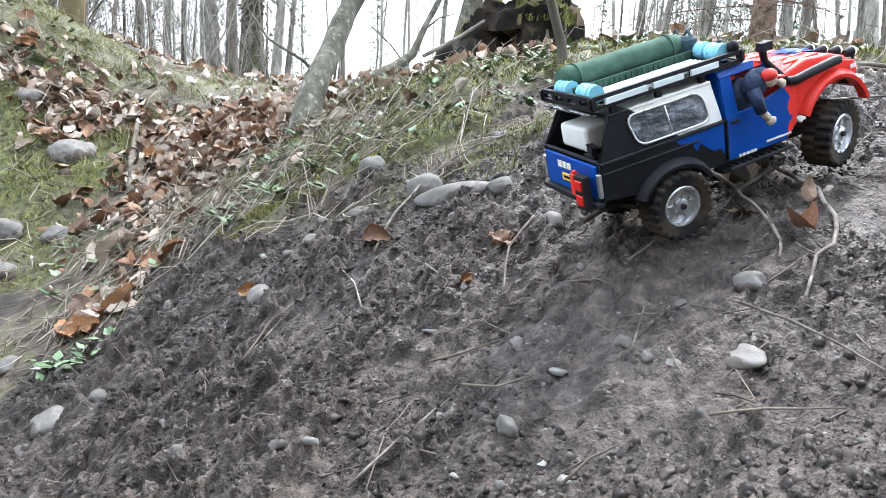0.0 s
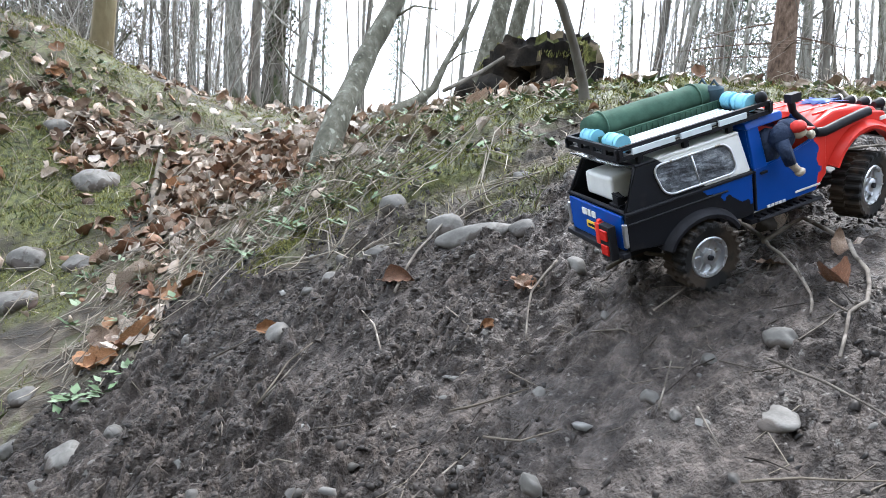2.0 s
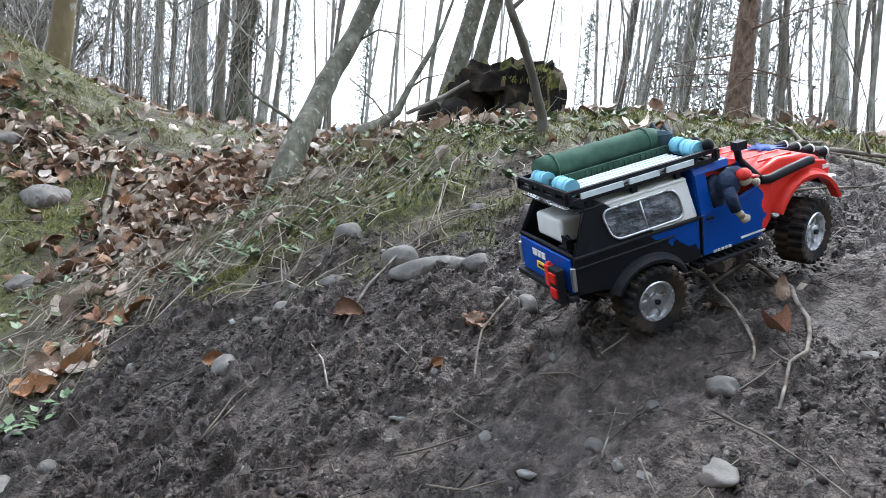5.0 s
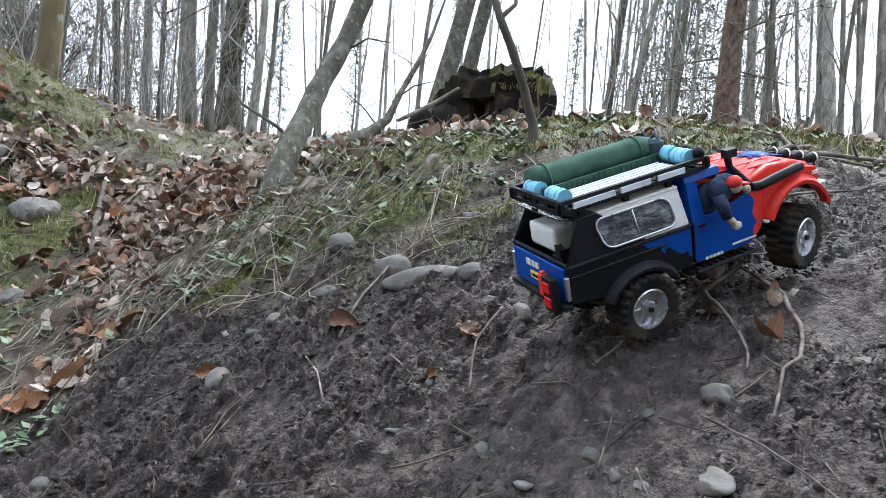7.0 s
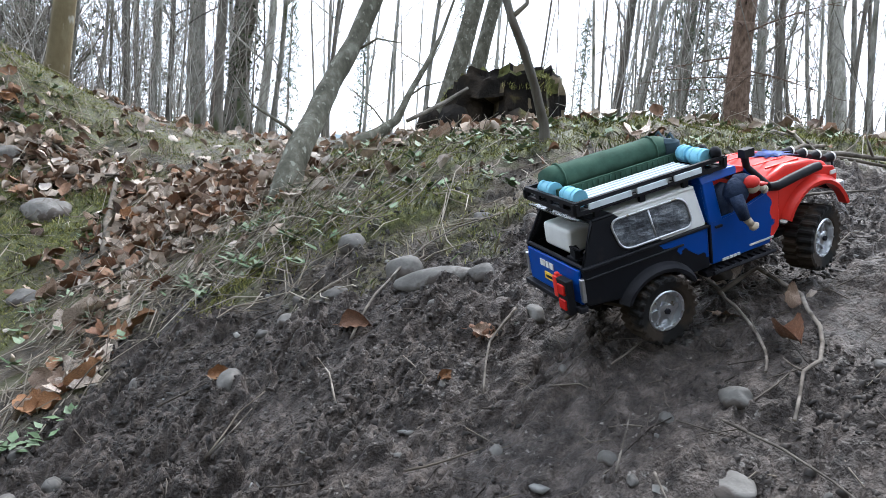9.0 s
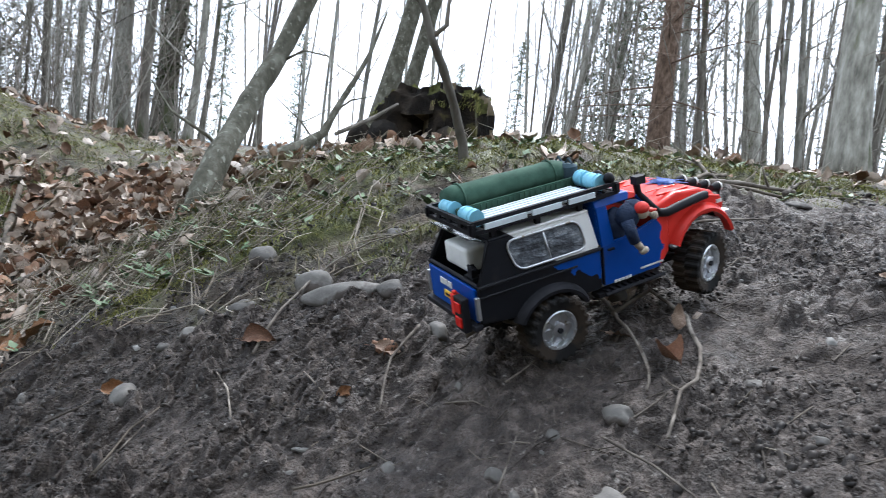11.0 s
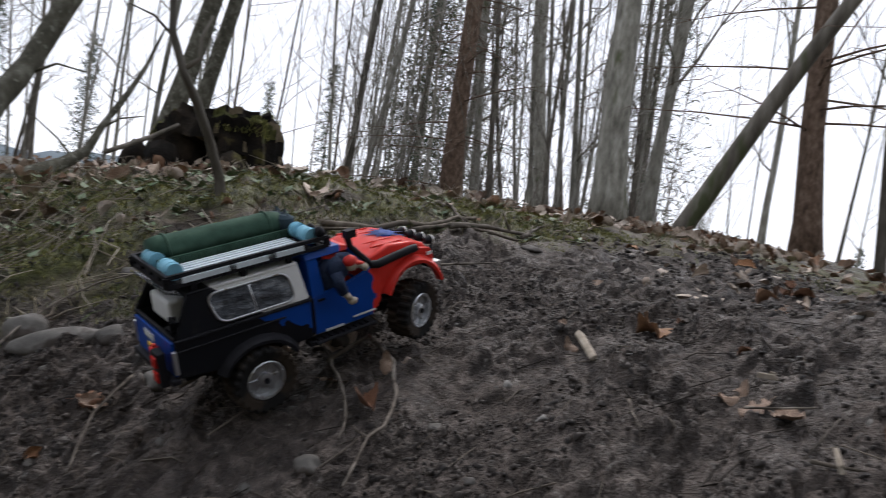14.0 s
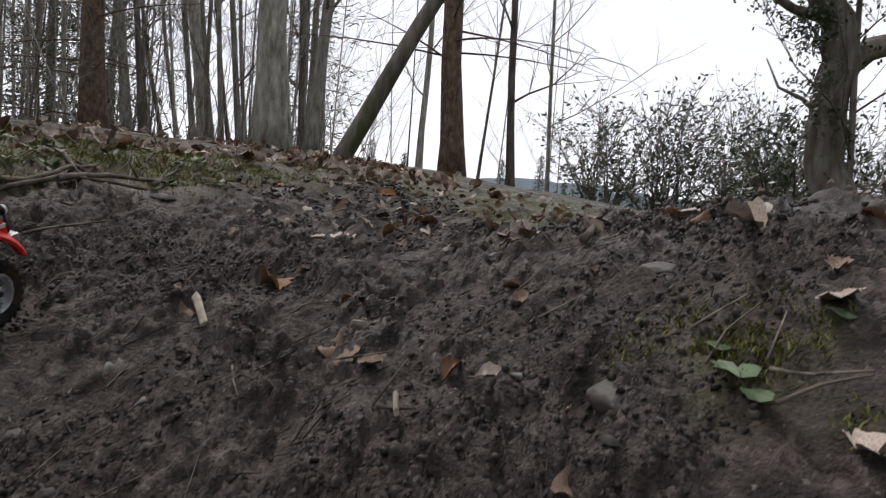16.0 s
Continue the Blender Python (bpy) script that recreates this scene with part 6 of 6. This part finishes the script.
while count < 180:  # drifts of leaves in the hollow and along the edge
    c = rng.random()
    if c < 0.60:
        x, y = rng.gauss(-0.58, 0.14), rng.gauss(1.78, 0.20)
    elif c < 0.70:
        x, y = rng.gauss(-0.583, 0.035), rng.gauss(1.157, 0.06)
    elif c < 0.73:
        x, y = rng.gauss(-0.66, 0.04), rng.gauss(1.36, 0.05)
    elif c < 0.86:
        x, y = rng.gauss(-1.3, 0.2), rng.gauss(2.12, 0.1)
    else:
        x, y = rng.uniform(-0.4, 0.8), rng.uniform(1.35, 2.0)
    if (float(cover(x, y)) < 0.4 and not 0.60 <= c < 0.73) or y < 0.85 or float(moss_bed(x, y)) > 0.4:
        continue
    leaf(x, y, rng.uniform(0.04, 0.08), count, rng.uniform(0, 6.28), rng.uniform(0.2, 1.6))
    count += 1

# the rest of the litter, too much to count
litter = Build()
CRUMPLED = [leaf_mesh(k, 1.0, k % 2 == 0, 6) for k in range(40, 72)]
for k in range(6200):
    c = rng.random()
    if c < 0.18:
        x, y = rng.gauss(-0.58, 0.14), rng.gauss(1.84, 0.2)
    elif c < 0.26:
        x, y = rng.gauss(-1.25, 0.2), rng.gauss(2.10, 0.09)
    elif c < 0.29:
        x = rng.uniform(0.9, 2.2)
        y = rng.uniform(-0.1, 0.95) * x + 0.1
    elif c < 0.50:
        x, y = (rng.gauss(1.7, 0.3), rng.gauss(0.35, 0.4)) if rng.random() < 0.6 else (rng.gauss(2.2, 0.25), rng.gauss(2.3, 0.25))
    else:
        x, y = rng.uniform(-2.2, 2.4), rng.uniform(1.2, 3.6)
    if (float(cover(x, y)) < 0.5 and not 0.26 <= c < 0.29) or (c > 0.5 and x < -0.45 and y < 1.75 and rng.random() < 0.9) or (y < 1.45 and -0.45 < x < 0.9 and rng.random() < 0.45):
        continue
    clump = float(value_noise(np.float64(x * 5.5), np.float64(y * 5.5), 61) * 0.6 + value_noise(np.float64(x * 15), np.float64(y * 15), 62) * 0.4)
    if (c > 0.29 and rng.random() > (clump - 0.3) * 3.0) or rng.random() < float(moss_bed(x, y)) * 0.9:
        continue
    p = on_ground(x, y, rng.uniform(0.002, 0.026))
    r = tilt_to((slope(x, y) + Vector((rng.gauss(0, 0.8), rng.gauss(0, 0.8), 0))).normalized(), rng.uniform(0, 6.28)) * (rng.uniform(0.024, 0.062) if y > 1.5 else rng.uniform(0.014, 0.04))
    shape = rng.choice(CRUMPLED)
    litter.add([tuple(p + r @ Vector(q)) for q in shape.v], shape.f)
tagged(part("leaf_litter", litter, DEAD_LEAF), "brown and tan dead leaves strewn over the bank", "leaf litter", kind="stuff")

# dry stems and twigs crossing in the litter
stems, bits = Build(), Build()
for k in range(4200):
    c = rng.random()
    if c < 0.34:
        x, y = rng.gauss(-0.40, 0.25), rng.gauss(1.40, 0.2)
    elif c < 0.50:
        x, y = rng.gauss(-1.28, 0.28), rng.gauss(2.22, 0.18)
    elif c < 0.53:
        x, y = rng.uniform(0.6, 2.2), rng.uniform(-0.1, 1.0)
    elif c < 0.68:
        x, y = rng.uniform(-0.45, 0.9), rng.uniform(0.25, 1.1)
    else:
        x, y = rng.uniform(-2.4, 1.8), rng.uniform(1.05, 3.1)
    bare = float(cover(x, y)) < 0.4
    ln = rng.uniform(0.015, 0.06) if bare else rng.uniform(0.025, 0.13)
    a = rng.uniform(0, 6.283)
    p0, p1 = Vector((x, y, 0)), Vector((x + ln * math.cos(a), y + ln * math.sin(a), 0))
    pm = p0.lerp(p1, 0.5) + Vector((rng.gauss(0, 0.16) * ln, rng.gauss(0, 0.16) * ln, 0))
    rise = 0 if bare else rng.choice((0, 0.01, 0.02, 0.05))
    q = [on_ground(p.x, p.y, 0.002 + h) for p, h in ((p0, 0), (pm, rise * 0.6), (p1, rise))]
    rr = rng.uniform(0.0004, 0.0010) if bare else rng.uniform(0.0005, 0.0015)
    (bits if bare else stems).tube(q, [rr, rr * 0.9, rr * 0.5], 4, cap=False)
BITS = islands("twig_bits", [(0.025, 0.02, 0.016), (0.06, 0.049, 0.04), (0.11, 0.092, 0.076), (0.24, 0.205, 0.165)], 0.8, 0.2)
tagged(part("twig_bits", bits, BITS), "short broken twigs trodden into the mud", "twigs", kind="stuff")
tagged(part("dry_stems", stems, STRAW), "dry pale stems and twigs crossing in the litter", "twigs", kind="stuff")


# moss, grass and weeds
def blades(count, area, length, width, lean, keep):
    """Vectorised tufts of thin blades over an area; keep(x, y) gives their density."""
    g = np.random.default_rng(count)
    x, y = g.uniform(area[0], area[1], count), g.uniform(area[2], area[3], count)
    ok = g.random(count) < keep(x, y)
    x, y = x[ok], y[ok]
    n = len(x)
    z = land(x, y) + relief(x, y) - 0.002
    a, ln = g.uniform(0, 6.283, n), g.uniform(length[0], length[1], n)
    dx, dy = g.normal(0, lean, n), g.normal(0, lean, n)
    wx, wy = np.cos(a) * width, np.sin(a) * width
    k = 1 / np.sqrt(1 + dx * dx + dy * dy)
    v = np.stack([np.stack([x - wx, y - wy, z], -1), np.stack([x + wx, y + wy, z], -1),
                  np.stack([x + wx * 0.8 + dx * ln * 0.4 * k, y + wy * 0.8 + dy * ln * 0.4 * k, z + ln * 0.6 * k], -1),
                  np.stack([x + dx * ln * k, y + dy * ln * k, z + ln * k * 0.9], -1),
                  np.stack([x - wx * 0.8 + dx * ln * 0.4 * k, y - wy * 0.8 + dy * ln * 0.4 * k, z + ln * 0.6 * k], -1)], 1).reshape(-1, 3)
    f = (np.arange(n)[:, None] * 5 + np.array([[0, 1, 2, 3, 4]]))
    return v, f


def stuff(name, v, f, mat, label, category):
    me = bpy.data.meshes.new(name)
    me.vertices.add(len(v))
    me.vertices.foreach_set("co", v.astype(np.float32).ravel())
    me.loops.add(f.size)
    me.loops.foreach_set("vertex_index", f.ravel().astype(np.int32))
    me.polygons.add(len(f))
    me.polygons.foreach_set("loop_start", np.arange(0, f.size, f.shape[1], dtype=np.int32))
    me.update(calc_edges=True)
    me.materials.append(mat)
    return tagged(new(name, me), label, category, kind="stuff")


def grass_keep(x, y):
    n = value_noise(x * 5, y * 5, 31) * 0.7 + value_noise(x * 17, y * 17, 32) * 0.3
    return cover(x, y) * smooth(0.5, 0.75, n) * 0.8


v, f = blades(400000, (-2.0, 1.5, 0.8, 2.7), (0.005, 0.013), 0.0009, 0.8, moss_keep)
stuff("moss", v, f, MOSS, "yellow-green moss cushions on the bank", "moss")
v, f = blades(110000, (-2.4, 1.8, 0.8, 3.1), (0.010, 0.040), 0.0010, 0.8, grass_keep)
stuff("grass", v, f, GRASS, "thin green and straw-coloured grass", "grass")
v, f = blades(60000, (0.52, 0.82, -0.12, 0.2), (0.004, 0.011), 0.0009, 0.8, lambda x, y: cover(x, y) * smooth(0.4, 0.65, value_noise(x * 30, y * 30, 71)))
stuff("moss_patch", v, f, MOSS, "small moss patch in the mud", "moss")
PALE_MOSS = islands("pale_moss", [(0.16, 0.165, 0.05), (0.34, 0.33, 0.11), (0.46, 0.44, 0.17)], 0.9, 0)
v, f = blades(26000, (-0.46, -0.14, 1.1, 1.28), (0.005, 0.013), 0.0010, 0.8, lambda x, y: np.exp(-((x + 0.30 + 0.3 * (y - 1.19)) / 0.075) ** 2 - ((y - 1.19) / 0.035) ** 2) * smooth(0.25, 0.6, value_noise(x * 40, y * 40, 72)))
stuff("moss_cushion", v, f, PALE_MOSS, "pale yellow-green moss cushion at the mud's edge", "moss")
weeds = Build()
for k in range(380):
    if k < 9:
        cx, cy = rng.gauss(-0.56, 0.03), rng.gauss(0.98, 0.03)
    else:
        cx, cy = (rng.gauss(-1.4, 0.15), rng.gauss(2.25, 0.12)) if k % 6 == 0 else (rng.uniform(-0.9, 1.1), rng.uniform(1.15, 2.1)) if k % 2 else (rng.uniform(-0.45, 0.4), rng.uniform(1.15, 1.9))
    if k >= 9 and float(cover(cx, cy)) < 0.4:
        continue
    for j in range(rng.randint(4, 9)):
        a = rng.uniform(0, 6.283)
        d = Vector((math.cos(a), math.sin(a), rng.uniform(0.2, 0.9))).normalized()
        s = rng.uniform(0.008, 0.02)
        c = on_ground(cx, cy, 0.004) + d * rng.uniform(0.006, 0.025)
        w = Vector((-d.y, d.x, 0)).normalized() * s * 0.45
        weeds.add([tuple(c - d * s * 0.5), tuple(c + w), tuple(c + d * s - Vector((0, 0, s * 0.2))), tuple(c - w)], [(0, 1, 2, 3)])
for cx, cy, s0 in ((0.633, 0.065, 0.013), (0.625, 0.05, 0.010), (0.70, 0.02, 0.011), (0.655, 0.085, 0.008)):  # broad seed leaves in the moss patch
    for j in range(4):
        a = rng.uniform(0, 6.283)
        d = Vector((math.cos(a), math.sin(a), 0.5)).normalized()
        c = on_ground(cx, cy, 0.006) + d * s0 * 0.7
        w = Vector((-d.y, d.x, 0)).normalized() * s0 * 0.55
        weeds.add([tuple(c - d * s0 * 0.6), tuple(c - d * s0 * 0.2 + w), tuple(c + d * s0 * 0.5 + w * 0.9), tuple(c + d * s0 - Vector((0, 0, s0 * 0.2))), tuple(c + d * s0 * 0.5 - w * 0.9), tuple(c - d * s0 * 0.2 - w)], [(0, 1, 2, 3, 4, 5)])
tagged(part("weeds", weeds, WEED), "small green weeds and ivy seedlings", "weeds", kind="stuff")

# crumbs of mud and pebbles pressed into it
def crumbs(count, area, size, keep, seed, flat=0.95):
    g = np.random.default_rng(seed)
    x, y = g.uniform(area[0], area[1], count), g.uniform(area[2], area[3], count)
    ok = g.random(count) < keep(x, y)
    x, y = x[ok], y[ok]
    n = len(x)
    s = size[0] + (size[1] - size[0]) * g.random(n) ** 3
    z = land(x, y) + relief(x, y) - s * 0.2
    dirs = []
    for th, ks, off in ((0.0, 1, 0), (0.95, 5, 0.0), (1.9, 5, 0.63), (math.pi, 1, 0)):
        for k in range(ks):
            a = 2 * math.pi * k / ks + off
            dirs.append((math.sin(th) * math.cos(a), math.sin(th) * math.sin(a), math.cos(th)))
    d = np.array(dirs)
    turn = g.uniform(0, 6.283, n)
    c, si = np.cos(turn), np.sin(turn)
    q = g.uniform(0.35, 1.6, (n, len(d), 1)) * d[None]
    st = g.uniform(0.7, 1.5, n)
    px = (q[..., 0] * c[:, None] - q[..., 1] * si[:, None]) * (s * st)[:, None] + x[:, None]
    py = (q[..., 0] * si[:, None] + q[..., 1] * c[:, None]) * s[:, None] + y[:, None]
    pz = q[..., 2] * (s * flat)[:, None] + z[:, None]
    v = np.stack([px, py, pz], -1).reshape(-1, 3)
    t = []
    for k in range(5):
        a, b_ = 1 + k, 1 + (k + 1) % 5
        e, f_ = 6 + k, 6 + (k + 1) % 5
        t += [(0, a, b_), (a, e, b_), (b_, e, f_)]
    f = (np.arange(n)[:, None, None] * 12 + np.array(t)[None]).reshape(-1, 3)
    return v, f


def clod_keep(x, y):
    n = value_noise(x * 6, y * 6, 41) * 0.6 + value_noise(x * 20, y * 20, 42) * 0.4
    return (1 - 0.8 * cover(x, y)) * smooth(0.35, 0.7, n + 0.12 * smooth(0.2, -0.3, x)) * (1 - 0.2 * smooth(0.35, 0.55, x))


v, f = crumbs(110000, (-0.65, 1.1, 0.05, 1.25), (0.0008, 0.0042), clod_keep, 51)
stuff("mud_clods", v, f, CLOD, "loose crumbs and clods of wet mud", "mud")
v, f = crumbs(34000, (0.84, 1.9, 0.0, 1.5), (0.0015, 0.007), clod_keep, 53)
stuff("track_clods", v, f, CLOD, "loose clods of mud along the track", "mud")
v, f = crumbs(1500, (-0.8, 1.3, 0.1, 1.4), (0.0015, 0.008), lambda x, y: (1 - 0.6 * cover(x, y)) * 0.6, 52, 0.6)
stuff("pebbles", v, f, PEBBLE, "small pebbles pressed into the mud", "pebbles")


# bare bushes beyond the crest on the lake side
def bush(x, y, h, k, leafy):
    rng = random.Random(k)
    root = new("bush")
    root.location = on_ground(x, y, -0.05)
    b, lv = Build(), Build()
    for j in range(18):
        a, sp = rng.uniform(0, 6.283), rng.uniform(0.1, 0.6)
        d = Vector((math.cos(a) * sp, math.sin(a) * sp, 1)).normalized()
        pts = [Vector((rng.gauss(0, 0.08), rng.gauss(0, 0.08), 0))]
        for q in range(6):
            d = (d + Vector((rng.gauss(0, 0.18), rng.gauss(0, 0.18), rng.gauss(0, 0.05)))).normalized()
            pts.append(pts[-1] + d * h * rng.uniform(0.6, 1) / 6)
            for _ in range(3):
                e = (d + Vector((rng.gauss(0, 0.7), rng.gauss(0, 0.7), rng.gauss(0, 0.4)))).normalized()
                t1 = pts[-1] + e * h * 0.13
                t2 = t1 + (e + Vector((rng.gauss(0, 0.4), rng.gauss(0, 0.4), 0.2))).normalized() * h * 0.1
                b.tube([pts[-1], t1, t2], [0.004, 0.003, 0.0012], 3, cap=False)
                for _ in range(leafy):
                    c = t1.lerp(t2, rng.random()) + Vector((rng.gauss(0, 0.04), rng.gauss(0, 0.04), rng.gauss(0, 0.04)))
                    u = Vector((rng.gauss(0, 1), rng.gauss(0, 1), rng.gauss(0, 1))).normalized() * rng.uniform(0.02, 0.04)
                    w = u.orthogonal().normalized() * u.length * 0.5
                    lv.add([tuple(c - u), tuple(c + w), tuple(c + u), tuple(c - w)], [(0, 1, 2, 3)])
        b.tube(pts, [0.014 * (1 - 0.13 * q) for q in range(7)], 4)
    part("crown", b, BARK, root)
    if lv.v:
        part("foliage", lv, IVY_LEAF, root)
    tagged(root, "bare tangled bush with a few dark leaves", "bush", "bushes on the crest")


for k, (x, y, h, lf) in enumerate(((6.6, 2.6, 1.5, 4), (6.2, 1.4, 1.3, 6), (7.6, 1.2, 1.9, 3), (7.2, 0.2, 1.5, 5), (8.5, 2.4, 2.2, 3), (7.0, 3.4, 1.5, 5), (7.4, 1.9, 1.2, 7), (7.9, 0.8, 1.0, 7), (-3.4, 5.6, 1.3, 0), (-2.8, 5.0, 1.0, 0), (-4.2, 6.4, 1.6, 0))):
    bush(x, y, h, 900 + k, lf)
